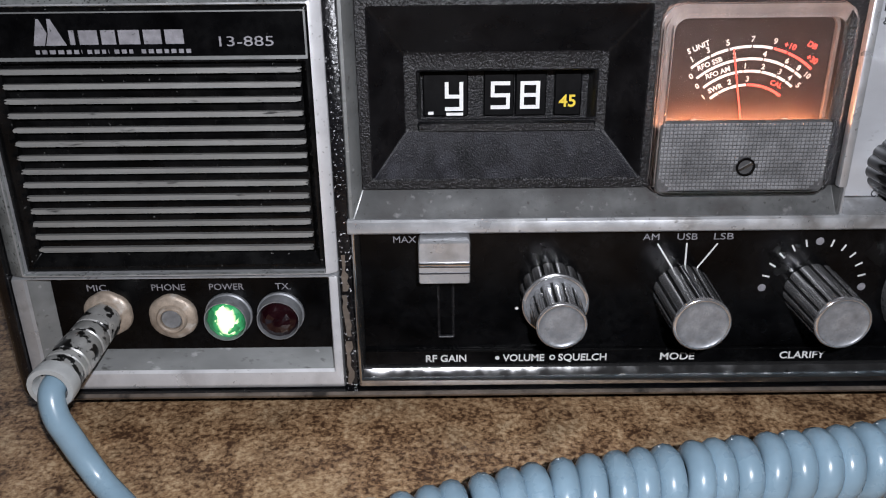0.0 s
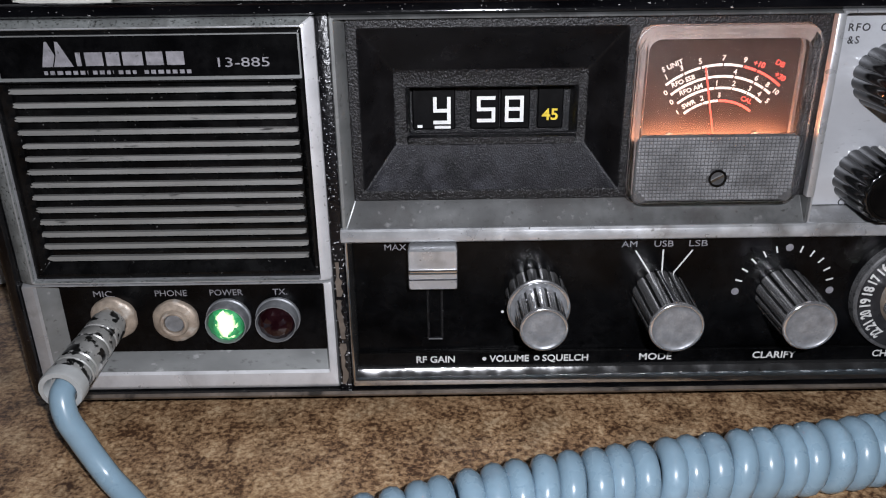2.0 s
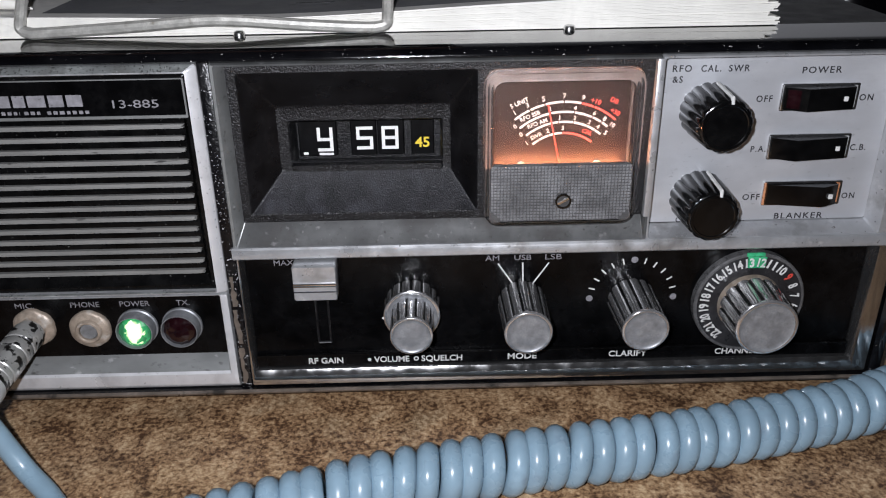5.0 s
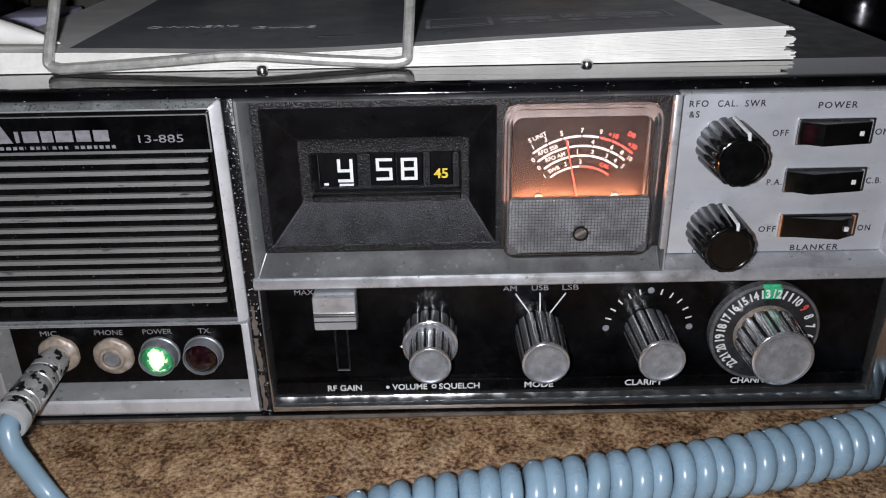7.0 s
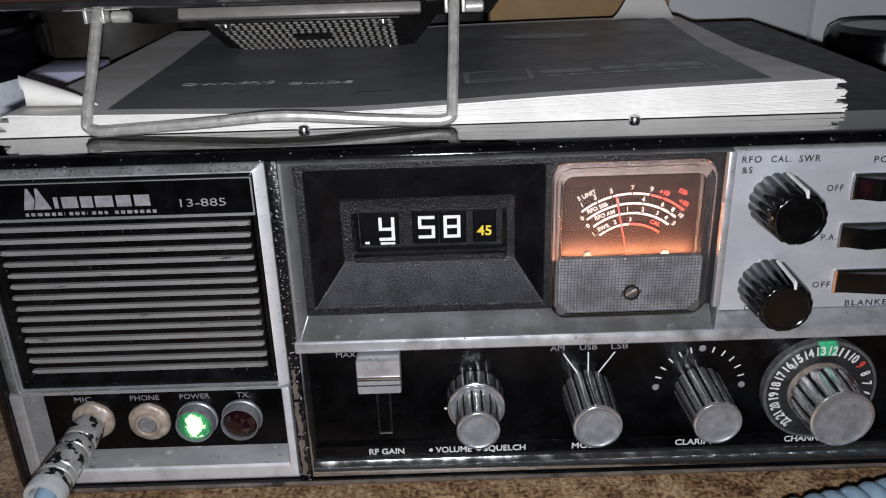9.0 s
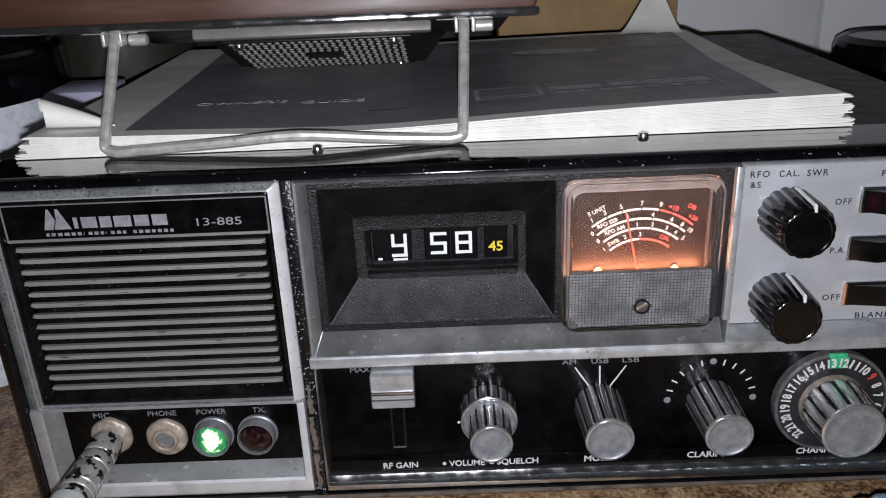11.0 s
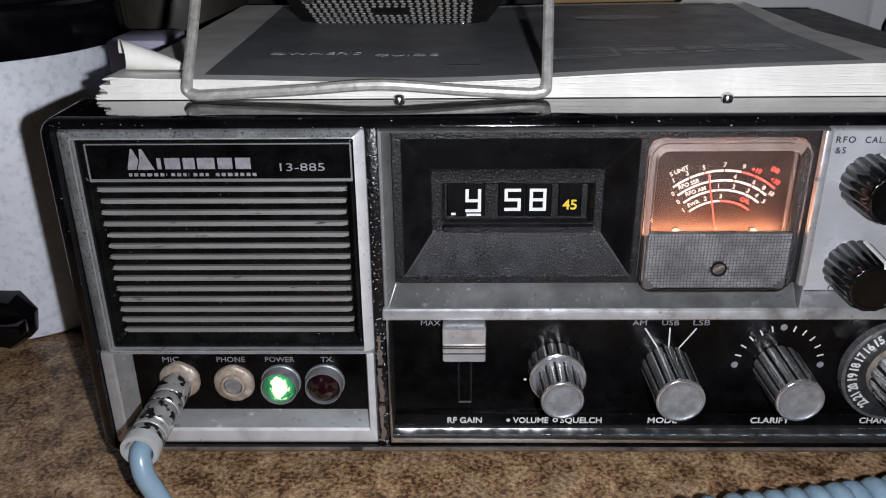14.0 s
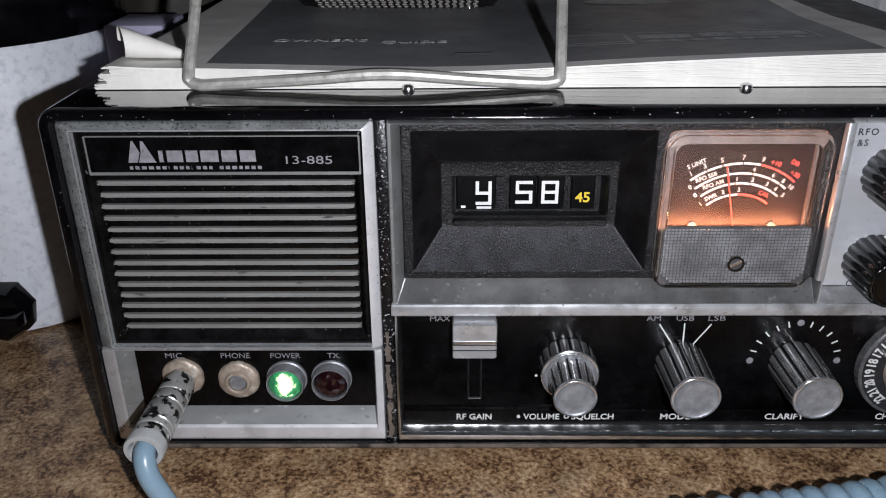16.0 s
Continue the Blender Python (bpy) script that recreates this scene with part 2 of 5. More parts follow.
def paint_bulb_glow(m, place, r0, r1):
    """Paints a bulb's glow into a lens's emission: pale hot spot, darkening to green at the rim."""
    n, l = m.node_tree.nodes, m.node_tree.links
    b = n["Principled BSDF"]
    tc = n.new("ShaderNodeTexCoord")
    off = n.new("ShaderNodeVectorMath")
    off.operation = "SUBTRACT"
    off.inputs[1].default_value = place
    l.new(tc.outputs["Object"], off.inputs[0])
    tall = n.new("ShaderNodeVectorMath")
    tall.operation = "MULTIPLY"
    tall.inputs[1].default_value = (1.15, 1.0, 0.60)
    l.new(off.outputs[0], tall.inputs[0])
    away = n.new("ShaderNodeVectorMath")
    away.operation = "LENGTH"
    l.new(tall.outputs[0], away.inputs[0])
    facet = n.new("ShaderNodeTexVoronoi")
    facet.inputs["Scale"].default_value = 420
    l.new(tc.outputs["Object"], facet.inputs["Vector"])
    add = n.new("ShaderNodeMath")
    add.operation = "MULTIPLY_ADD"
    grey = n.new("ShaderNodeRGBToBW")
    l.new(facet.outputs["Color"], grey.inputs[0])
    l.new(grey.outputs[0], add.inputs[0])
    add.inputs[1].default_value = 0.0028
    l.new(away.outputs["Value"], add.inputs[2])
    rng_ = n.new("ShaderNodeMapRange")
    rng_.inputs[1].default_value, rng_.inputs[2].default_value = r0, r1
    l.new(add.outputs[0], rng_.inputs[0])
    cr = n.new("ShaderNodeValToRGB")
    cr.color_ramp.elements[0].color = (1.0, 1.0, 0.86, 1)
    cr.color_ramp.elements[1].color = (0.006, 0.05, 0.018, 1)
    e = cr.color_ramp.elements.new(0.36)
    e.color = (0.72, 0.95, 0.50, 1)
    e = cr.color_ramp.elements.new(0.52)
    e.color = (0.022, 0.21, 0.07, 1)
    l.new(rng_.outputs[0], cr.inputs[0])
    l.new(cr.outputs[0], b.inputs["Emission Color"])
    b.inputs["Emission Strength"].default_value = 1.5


# no bulb is modelled; the hot spot is painted into the lens
paint_bulb_glow(M_GREENLENS, (-0.0752, -0.001, 0.0434), 0.0034, 0.0074)
M_REDLENS = mat("dark_red_lens", (0.011, 0.002, 0.0035), 0.08, 0.0, 0.3, 300, coat=0.5)
M_GREENWIN = mat("lit_green_window", (0.03, 0.25, 0.12), 0.3, 0.0, 0.5, 300, emit=(0.06, 0.80, 0.34), strength=0.16)
# no lamp: faint emission stands in for orange light inside the slot
M_COPPER = mat("orange_glow_copper_tab", (0.75, 0.36, 0.2), 0.35, 0.6, 0.2, 300, emit=(1.0, 0.4, 0.15), strength=0.08)
M_SMOKE = mat("smoky_dial_disc", (0.022, 0.022, 0.024), 0.3, 0.0, 0.3, 120, spec=0.3)
M_DIALRIM = mat("grey_clear_rim", (0.10, 0.10, 0.102), 0.3, 0.1, 0.25, 300)
M_BULB = mat("orange_bulb", (0.9, 0.6, 0.4), 0.3, emit=(1.0, 0.55, 0.3), strength=3.0)


def countertop():
    """Brown mottled stone-pattern laminate."""
    m = bpy.data.materials.new("mottled_brown_laminate")
    m.use_nodes = True
    n, l = m.node_tree.nodes, m.node_tree.links
    b = n["Principled BSDF"]
    tc = n.new("ShaderNodeTexCoord")

    def tex(scale, detail, rough=0.6, dist=0.0):
        t = n.new("ShaderNodeTexNoise")
        t.inputs["Scale"].default_value, t.inputs["Detail"].default_value = scale, detail
        t.inputs["Roughness"].default_value, t.inputs["Distortion"].default_value = rough, dist
        l.new(tc.outputs["Object"], t.inputs["Vector"])
        return t.outputs["Fac"]

    def cramp(fac, stops):
        r = n.new("ShaderNodeValToRGB")
        l.new(fac, r.inputs[0])
        e = r.color_ramp.elements
        while len(e) < len(stops):
            e.new(0.5)
        for el, (p, c) in zip(e, stops):
            el.position, el.color = p, (*c, 1)
        return r.outputs[0]

    def mix(fac, a, c, kind="MIX"):
        x = n.new("ShaderNodeMix")
        x.data_type, x.blend_type = "RGBA", kind
        if isinstance(fac, float):
            x.inputs[0].default_value = fac
        else:
            l.new(fac, x.inputs[0])
        l.new(a, x.inputs[6])
        l.new(c, x.inputs[7])
        return x.outputs[2]

    def blend(a, k, c):
        """a + k * (c - 0.5)"""
        u = n.new("ShaderNodeMath")
        u.operation = "MULTIPLY_ADD"
        l.new(c, u.inputs[0])
        u.inputs[1].default_value = k
        l.new(a, u.inputs[2])
        v = n.new("ShaderNodeMath")
        v.operation = "SUBTRACT"
        l.new(u.outputs[0], v.inputs[0])
        v.inputs[1].default_value = k * 0.5
        return v.outputs[0]

    # small dark chips gathered into loose clusters on a tan ground, with pale flecks and greyer clouds
    chips = blend(tex(480, 4, 0.65, 0.3), 0.75, tex(70, 4, 0.6, 0.3))
    ground = cramp(chips, [(0.34, (0.072, 0.036, 0.019)), (0.42, (0.175, 0.098, 0.050)), (0.49, (0.295, 0.178, 0.094)), (0.58, (0.41, 0.265, 0.145)), (0.70, (0.58, 0.42, 0.255))])
    cloud = cramp(tex(38, 3), [(0.5, (1, 1, 1)), (0.68, (0.70, 0.72, 0.74))])
    specks = cramp(tex(900, 3, 0.7), [(0.34, (0.40, 0.35, 0.31)), (0.46, (1, 1, 1)), (0.9, (1, 1, 1))])
    col = mix(0.9, ground, cloud, "MULTIPLY")
    col = mix(0.7, col, specks, "MULTIPLY")
    l.new(col, b.inputs["Base Color"])
    b.inputs["Roughness"].default_value = 0.42
    bp = n.new("ShaderNodeBump")
    bp.inputs["Strength"].default_value, bp.inputs["Distance"].default_value = 0.25, 0.0005
    l.new(tex(700, 3), bp.inputs["Height"])
    l.new(bp.outputs["Normal"], b.inputs["Normal"])
    return m


M_COUNTER = countertop()

# ---- mesh helpers (millimetres in, metres out) ----
MM = 0.001


def finish(bm, smooth=35):
    bmesh.ops.remove_doubles(bm, verts=bm.verts, dist=1e-6)
    bmesh.ops.recalc_face_normals(bm, faces=bm.faces)
    for f in bm.faces:
        f.smooth = True
    for e in bm.edges:
        if len(e.link_faces) == 2 and e.calc_face_angle(0) > radians(smooth):
            e.smooth = False


def mesh_of(name, bm, material, smooth=35):
    finish(bm, smooth)
    me = bpy.data.meshes.new(name)
    bm.to_mesh(me)
    bm.free()
    me.materials.append(material)
    return me


def put(ob, parent):
    ob.parent = parent
    if parent.type == "EMPTY":
        ob.matrix_parent_inverse = Matrix.Translation(-parent.location)
    return ob


def part(name, bm, material, parent, label="", smooth=35):
    """Links a bmesh, in world coordinates, as one mesh under a thing or a part."""
    ob = put(new(name, mesh_of(name, bm, material, smooth)), parent)
    return tagged(ob, label)


def solid(name, bm, material, label, category, kind="", group="", smooth=35):
    return tagged(new(name, mesh_of(name, bm, material, smooth)), label, category, group, kind)


def thing(name, place, label, category, group=""):
    ob = new(name)
    ob.location = place
    ob.empty_display_size = 0.01
    return tagged(ob, label, category, group)


def rrect(x0, x1, z0, z1, r, y, seg=4):
    """A rounded rectangle seen from the front, in millimetres."""
    r = max(r, 0.01)
    pts = []
    for cx, cz, a0 in ((x1 - r, z1 - r, 0), (x0 + r, z1 - r, 90), (x0 + r, z0 + r, 180), (x1 - r, z0 + r, 270)):
        for i in range(seg + 1):
            a = radians(a0 + 90 * i / seg)
            pts.append((cx + r * math.cos(a), y, cz + r * math.sin(a)))
    return pts


def ring(cx, cz, r, y, n=32, flute=0.0, phase=0.0, count=0):
    """A circle seen from the front; with count, that many rounded ridges with narrow valleys between them."""
    pts = []
    for i in range(n):
        a = 2 * math.pi * i / n + phase
        rr = r * (1 - flute * (1 - abs(math.sin(a * count / 2)) ** 0.6)) if count else r
        pts.append((cx + rr * math.cos(a), y, cz + rr * math.sin(a)))
    return pts


def loft(loops, start=False, end=True, bm=None):
    """Skins one loop of points (millimetres) to the next."""
    bm = bm or bmesh.new()
    rows = [[bm.verts.new([c * MM for c in p]) for p in lp] for lp in loops]
    for a, b in zip(rows, rows[1:]):
        k = len(a)
        for i in range(k):
            bm.faces.new((a[i], a[(i + 1) % k], b[(i + 1) % k], b[i]))
    if start:
        bm.faces.new(rows[0])
    if end:
        bm.faces.new(rows[-1])
    return bm


def box(x0, x1, y0, y1, z0, z1, bevel=0.0, bm=None):
    bm = bm or bmesh.new()
    vs = [bm.verts.new((x * MM, y * MM, z * MM)) for x in (x0, x1) for y in (y0, y1) for z in (z0, z1)]
    fs = [bm.faces.new([vs[i] for i in q]) for q in ((0, 1, 3, 2), (4, 6, 7, 5), (0, 4, 5, 1), (2, 3, 7, 6), (0, 2, 6, 4), (1, 5, 7, 3))]
    if bevel:
        es = list({e for f in fs for e in f.edges})
        bmesh.ops.bevel(bm, geom=es, offset=bevel * MM, segments=2, affect="EDGES", profile=0.5)
    return bm


def slab(pts, y0, y1, bm=None):
    """A flat plate with an outline of (x, z), between two depths."""
    bm = bm or bmesh.new()
    a = [bm.verts.new((x * MM, y0 * MM, z * MM)) for x, z in pts]
    b = [bm.verts.new((x * MM, y1 * MM, z * MM)) for x, z in pts]
    bm.faces.new(a)
    bm.faces.new(b[::-1])
    for i in range(len(a)):
        j = (i + 1) % len(a)
        bm.faces.new((a[i], a[j], b[j], b[i]))
    return bm


def tube(pts, r, seg=10, bm=None, caps=True):
    """A round tube along points in millimetres."""
    bm = bm or bmesh.new()
    P = [Vector(p) * MM for p in pts]
    up = None
    rows = []
    for i, p in enumerate(P):
        d = (P[min(i + 1, len(P) - 1)] - P[max(i - 1, 0)]).normalized()
        if up is None:
            up = Vector((0, 0, 1)) if abs(d.z) < 0.9 else Vector((0, 1, 0))
        s = d.cross(up).normalized()
        up = s.cross(d).normalized()
        rr = (r[i] if isinstance(r, list) else r) * MM
        rows.append([bm.verts.new(p + (s * math.cos(2 * math.pi * k / seg) + up * math.sin(2 * math.pi * k / seg)) * rr) for k in range(seg)])
    for a, b in zip(rows, rows[1:]):
        for k in range(seg):
            bm.faces.new((a[k], a[(k + 1) % seg], b[(k + 1) % seg], b[k]))
    if caps:
        bm.faces.new(rows[0])
        bm.faces.new(rows[-1])
    return bm


def spline(ctrl, steps=12):
    """Catmull-Rom through control points."""
    c = [Vector(p) for p in ctrl]
    c = [c[0] * 2 - c[1], *c, c[-1] * 2 - c[-2]]
    out = []
    for i in range(1, len(c) - 2):
        for k in range(steps):
            t = k / steps
            a, b, d, e = c[i - 1], c[i], c[i + 1], c[i + 2]
            out.append(0.5 * ((2 * b) + (d - a) * t + (2 * a - 5 * b + 4 * d - e) * t * t + (3 * b - a - 3 * d + e) * t ** 3))
    out.append(c[-2])
    return out


def text(name, body, x, z, y, size, material, parent, width=None, align="CENTER", bold=0.0, spin=0.0, shear=0.0, m=None, label="", gap=1.0):
    """Raised print on a front face; size is the capital height in millimetres, width the full width."""
    cu = bpy.data.curves.new(name, "FONT")
    cu.body, cu.align_x, cu.size, cu.extrude, cu.offset, cu.shear = body, align, size * MM / 0.69, 0.00006, bold * MM, shear
    cu.resolution_u, cu.space_character = 3, gap
    tmp = bpy.data.objects.new(name, cu)
    scene.collection.objects.link(tmp)
    bpy.context.view_layer.update()
    me = bpy.data.meshes.new_from_object(tmp.evaluated_get(bpy.context.evaluated_depsgraph_get()))
    w = tmp.dimensions.x
    bpy.data.objects.remove(tmp)
    s = width * MM / w if width and w else 1.0
    base = m or pose(x * MM, y * MM, z * MM, 90, 0, 0)
    me.transform(base @ pose(0, 0, 0, 0, 0, spin) @ Matrix.Diagonal((s, 1, 1, 1)) @ Matrix.Translation((0, -size * MM / 2, 0)))
    me.materials.clear()
    me.materials.append(material)
    me.name = name
    return tagged(put(new(name, me), parent), label)


def strokes(lines, w, y, bm=None, thick=0.12):
    """Flat bars along (x0, z0, x1, z1) lines."""
    bm = bm or bmesh.new()
    for i, (x0, z0, x1, z1) in enumerate(lines):
        d = Vector((x1 - x0, z1 - z0)).normalized()
        q = Vector((-d.y, d.x)) * w / 2
        d = d * w / 2
        slab([(x0 - d.x + q.x, z0 - d.y + q.y), (x0 - d.x - q.x, z0 - d.y - q.y), (x1 + d.x - q.x, z1 + d.y - q.y), (x1 + d.x + q.x, z1 + d.y + q.y)], y, y - thick - 0.012 * i, bm)
    return bm

# ---- structure ----
solid("counter", box(-1300, 1300, -420, 392, -38, 0, 4), M_COUNTER, "mottled brown stone-pattern laminate counter top", "counter", "structure")
wall = bmesh.new()
for i in range(16):
    x = -1300 + i * 162.5
    box(x + 1.2, x + 161.3, 392, 407, -400, 1500, 2.0, wall)
box(-1300, 1300, 404, 640, -900, 1500, 0, wall)
solid("wall_north", wall, M_WALL, "white painted wall of wide vertical boards behind the counter", "wall", "structure")
# unseen room shell added round the counter; kept dark to limit bounced light
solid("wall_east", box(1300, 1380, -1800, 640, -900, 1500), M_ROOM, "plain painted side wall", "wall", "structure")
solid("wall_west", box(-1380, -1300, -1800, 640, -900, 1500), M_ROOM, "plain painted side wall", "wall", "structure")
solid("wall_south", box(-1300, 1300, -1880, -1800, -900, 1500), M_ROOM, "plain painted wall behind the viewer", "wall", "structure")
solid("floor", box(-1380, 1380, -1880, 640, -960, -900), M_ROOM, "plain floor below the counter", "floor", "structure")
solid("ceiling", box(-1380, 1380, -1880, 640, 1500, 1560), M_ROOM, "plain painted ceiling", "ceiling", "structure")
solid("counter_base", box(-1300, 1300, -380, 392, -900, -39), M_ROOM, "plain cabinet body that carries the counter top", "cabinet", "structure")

# ---- the radio ----
radio = thing("base_radio", (0.04, 0.13, 0.0), "old black and silver base station radio standing on the counter", "radio")

# case: rolled front edge, sides, back
X0, X1, Z0, Z1 = -153.0, 236.0, 9.8, 154.8
shell = loft([
    rrect(X0 + 6.4, X1 - 7, 13.2, 150.7, 1.5, 9, 6), rrect(X0 + 6.4, X1 - 7, 13.2, 150.7, 1.5, 0.2, 6),
    *[rrect(X0 + 5.6 * (1 - q), X1 - 5.6 * (1 - q), Z0 + 2.8 * (1 - q), Z1 - 3.4 * (1 - q), 2 + 5 * q, -1.0 + 6.0 * (1 - math.sqrt(1 - q * q)), 6)
      for q in (0, 0.12, 0.25, 0.38, 0.5, 0.62, 0.73, 0.83, 0.91, 0.965, 0.99)],
    rrect(X0, X1, Z0, Z1, 7, 5.0, 6), rrect(X0, X1, Z0, Z1, 7, 29.4, 6), rrect(X0 + 0.3, X1 - 0.3, Z0, Z1 - 0.3, 7, 29.6, 6), rrect(X0 + 0.3, X1 - 0.3, Z0, Z1 - 0.3, 7, 268, 6), rrect(X0 + 3, X1 - 3, Z0 + 3, Z1 - 3, 5, 271, 6)], False, True)
case = part("case", shell, M_CASE, radio, "black case with a glossy chipped front rim and matt sides")
case.data.materials.append(M_LIP)
case.data.materials.append(M_TRIM)
case.data.materials.append(M_VINYL)
for f in case.data.polygons:
    if f.center.y < 0.0030:
        f.material_index = 2 if f.center.z < 0.0131 else 1
    elif f.center.y > 0.0294:
        f.material_index = 3
part("chassis_plate", box(X0 + 6.2, X1 - 6.8, 36, 38, 13, 151), M_DARK, radio)
part("divider", box(-36.1, -31.8, 1.6, 8.0, 13.4, 150.4, 0.5), M_CHIP, radio, "flaking black strip between the two front halves")
rp = random.Random(11)
for z0, z1 in ((15.5, 33), (35, 51), (52.5, 66)):
    n_ = 7
    left = [(-35.7 + rp.uniform(0, 0.9), z0 + (z1 - z0) * k / n_) for k in range(n_ + 1)]
    right = [(-33.4 + rp.uniform(-0.8, 0.9), z0 + (z1 - z0) * k / n_) for k in range(n_, -1, -1)]
    part("bare_patch", slab(left + right, 1.62, 1.5), M_TRIM, radio, "bare brown patch where paint has flaked")
for x in (-128, 210):
    for y in (22, 245):
        part("foot", loft([[(px, py, 10.2) for px, _, py in [(x + 9 * math.cos(a * math.pi / 8), 0, y + 9 * math.sin(a * math.pi / 8)) for a in range(16)]],
                           [(px, py, 0.0) for px, _, py in [(x + 7.5 * math.cos(a * math.pi / 8), 0, y + 7.5 * math.sin(a * math.pi / 8)) for a in range(16)]]], True, True), M_KBLACK, radio)
for x in (-25.0, 98.6):
    screw = part("case_screw", loft([[(x + r * math.cos(a * math.pi / 8), 25.6 + r * math.sin(a * math.pi / 8), z) for a in range(16)]
                                     for r, z in ((2.3, 154.6), (2.3, 155.6), (1.9, 156.4), (1.0, 156.8))], False, True), M_CHROME, radio, "small chrome dome screw")

# speaker half: silver bezel with two openings
bez = loft([rrect(-146.4, -36.2, 59.4, 150.1, 1.2, 8), rrect(-146.4, -36.2, 59.4, 150.1, 1.2, 1.9), rrect(-146.0, -36.5, 59.6, 149.8, 1.2, 1.2),
            rrect(-143.2, -38.5, 59.9, 148.6, 0.9, -0.1), rrect(-141.5, -39.7, 60.1, 147.9, 0.7, -0.8), rrect(-141.0, -40.0, 60.5, 147.4, 0.6, -0.8), rrect(-140.6, -40.2, 61.0, 147.0, 0.5, 0.0),
            rrect(-140.6, -40.2, 61.0, 147.0, 0.5, 8)], False, False)
loft([rrect(-147.0, -36.2, 13.8, 59.3, 1.0, 8), rrect(-147.0, -36.2, 14.0, 59.3, 1.0, 2.4), rrect(-146.2, -36.6, 16.2, 59.0, 0.8, 0.2),
      rrect(-145.8, -36.9, 16.9, 58.9, 0.8, 0.0), rrect(-142.2, -39.3, 21.6, 58.7, 0.6, 0.0), rrect(-141.4, -39.7, 22.6, 58.4, 0.5, 0.8),
      rrect(-135.8, -40.6, 28.6, 57.6, 0.5, 6.0), rrect(-135.8, -40.6, 28.6, 57.6, 0.5, 7.6)], False, False, bez)
sbz = part("speaker_bezel", bez, M_ALU, radio, "worn silver bezel round the loudspeaker")
sbz.data.materials.append(M_SLOPE)
sbz.data.materials.append(M_BAND)
sbz.data.materials.append(M_EDGE)
for f in sbz.data.polygons:
    if 0.0009 < f.center.y < 0.0058 and f.center.z < 0.0592 and abs(f.normal.y) > 0.2:
        f.material_index = 1
    if f.center.z > 0.0594 and -0.0007 < f.center.y < 0.0019 and f.normal.y < -0.2 and f.center.x < -0.042:
        f.material_index = 2
    elif (f.center.x > -0.0402 or 0.0125 < f.center.z < 0.0222) and f.normal.y < -0.2 and f.center.y < 0.0019:
        f.material_index = 3
grille = part("speaker_grille", loft([rrect(-140.4, -40.4, 61.2, 146.8, 0.5, 7), rrect(-140.4, -40.4, 61.2, 146.8, 0.5, 1.4), rrect(-139.6, -41.2, 62.2, 146.2, 0.5, 0.8),
                                      rrect(-138.0, -41.8, 63.4, 130.6, 0.5, 0.8), rrect(-135.8, -43.6, 66.8, 129.8, 0.5, 3.4), rrect(-135.6, -43.8, 67.0, 129.6, 0.5, 5.6)], False, True), M_GRILLE, radio, "black ribbed loudspeaker grille")
bm = bmesh.new()
for i in range(40):
    x = -139.4 + i * 2.45
    box(x, x + 1.7, 0.55 + 0.1 * (i % 3), 0.85, 62.6, 63.3, 0, bm)
part("grille_ridge", bm, M_GRILLE, grille)
sr = random.Random(8)
for i in range(14):
    z = 127.9 - i * 4.52
    xl, xr = -135.4 + sr.uniform(-0.2, 0.7), -43.5 + sr.uniform(-0.7, 0.2)
    # pressed strip with ragged ends
    tl, tr = [xl + sr.uniform(0, 1.3) for _ in range(3)], [xr - sr.uniform(0, 1.3) for _ in range(3)]
    bm = slab([(tl[0], z - 0.72), (xl, z - 0.3), (tl[1], z + 0.1), (xl + 0.3, z + 0.5), (tl[2], z + 0.72), (tr[0], z + 0.72), (xr, z + 0.45), (tr[1], z), (xr - 0.2, z - 0.5), (tr[2], z - 0.72)], 1.0, 2.6)
    slab([(xl + 1.6, z - 0.8), (xr - 1.6, z - 0.8), (xr - 1.6, z - 0.4), (xl + 1.6, z - 0.4)], 0.75, 1.3, bm)
    part("slat", bm, M_SLAT, grille)
plate = part("name_plate", loft([rrect(-136.4, -41.2, 131.6, 145.4, 0.4, 0.75), rrect(-136.4, -41.2, 131.6, 145.4, 0.4, 0.15), rrect(-135.6, -42.0, 132.5, 144.7, 0.3, 0.15),
                                 rrect(-135.5, -42.1, 132.6, 144.6, 0.3, 0.45)], False, True), M_BLACK, radio, "black name plate with a thin silver edge")
part("plate_edge", loft([rrect(-136.7, -40.9, 131.3, 145.6, 0.4, 0.6), rrect(-136.7, -40.9, 131.3, 145.6, 0.4, -0.1), rrect(-136.1, -41.5, 132.4, 145.2, 0.3, -0.1), rrect(-136.1, -41.5, 132.4, 145.2, 0.3, 0.4)], True, False), M_SLOPE, plate)
# maker's mark: two peaks and seven blocks, with a row of fine bars
bm = slab([(-122.4, 135.8), (-120.4, 143.6), (-119.7, 143.6), (-117.9, 139.4), (-119.1, 135.8)], 0.45, 0.3)
slab([(-118.7, 135.8), (-117.5, 139.4), (-117.2, 143.6), (-116.3, 143.6), (-112.5, 135.8)], 0.45, 0.3, bm)
part("logo_peak", bm, M_GREY, plate)
bm = bmesh.new()
for x, w in ((-111.4, 1.5), (-108.6, 5.6), (-102.0, 4.3), (-96.8, 6.3), (-89.4, 5.3), (-83.0, 5.5)):
    slab([(x, 136.0), (x + w, 136.0), (x + w, 140.2), (x, 140.2)], 0.45, 0.3, bm)
part("logo_block", bm, M_GREY, plate)
bm = bmesh.new()
x = -122.2
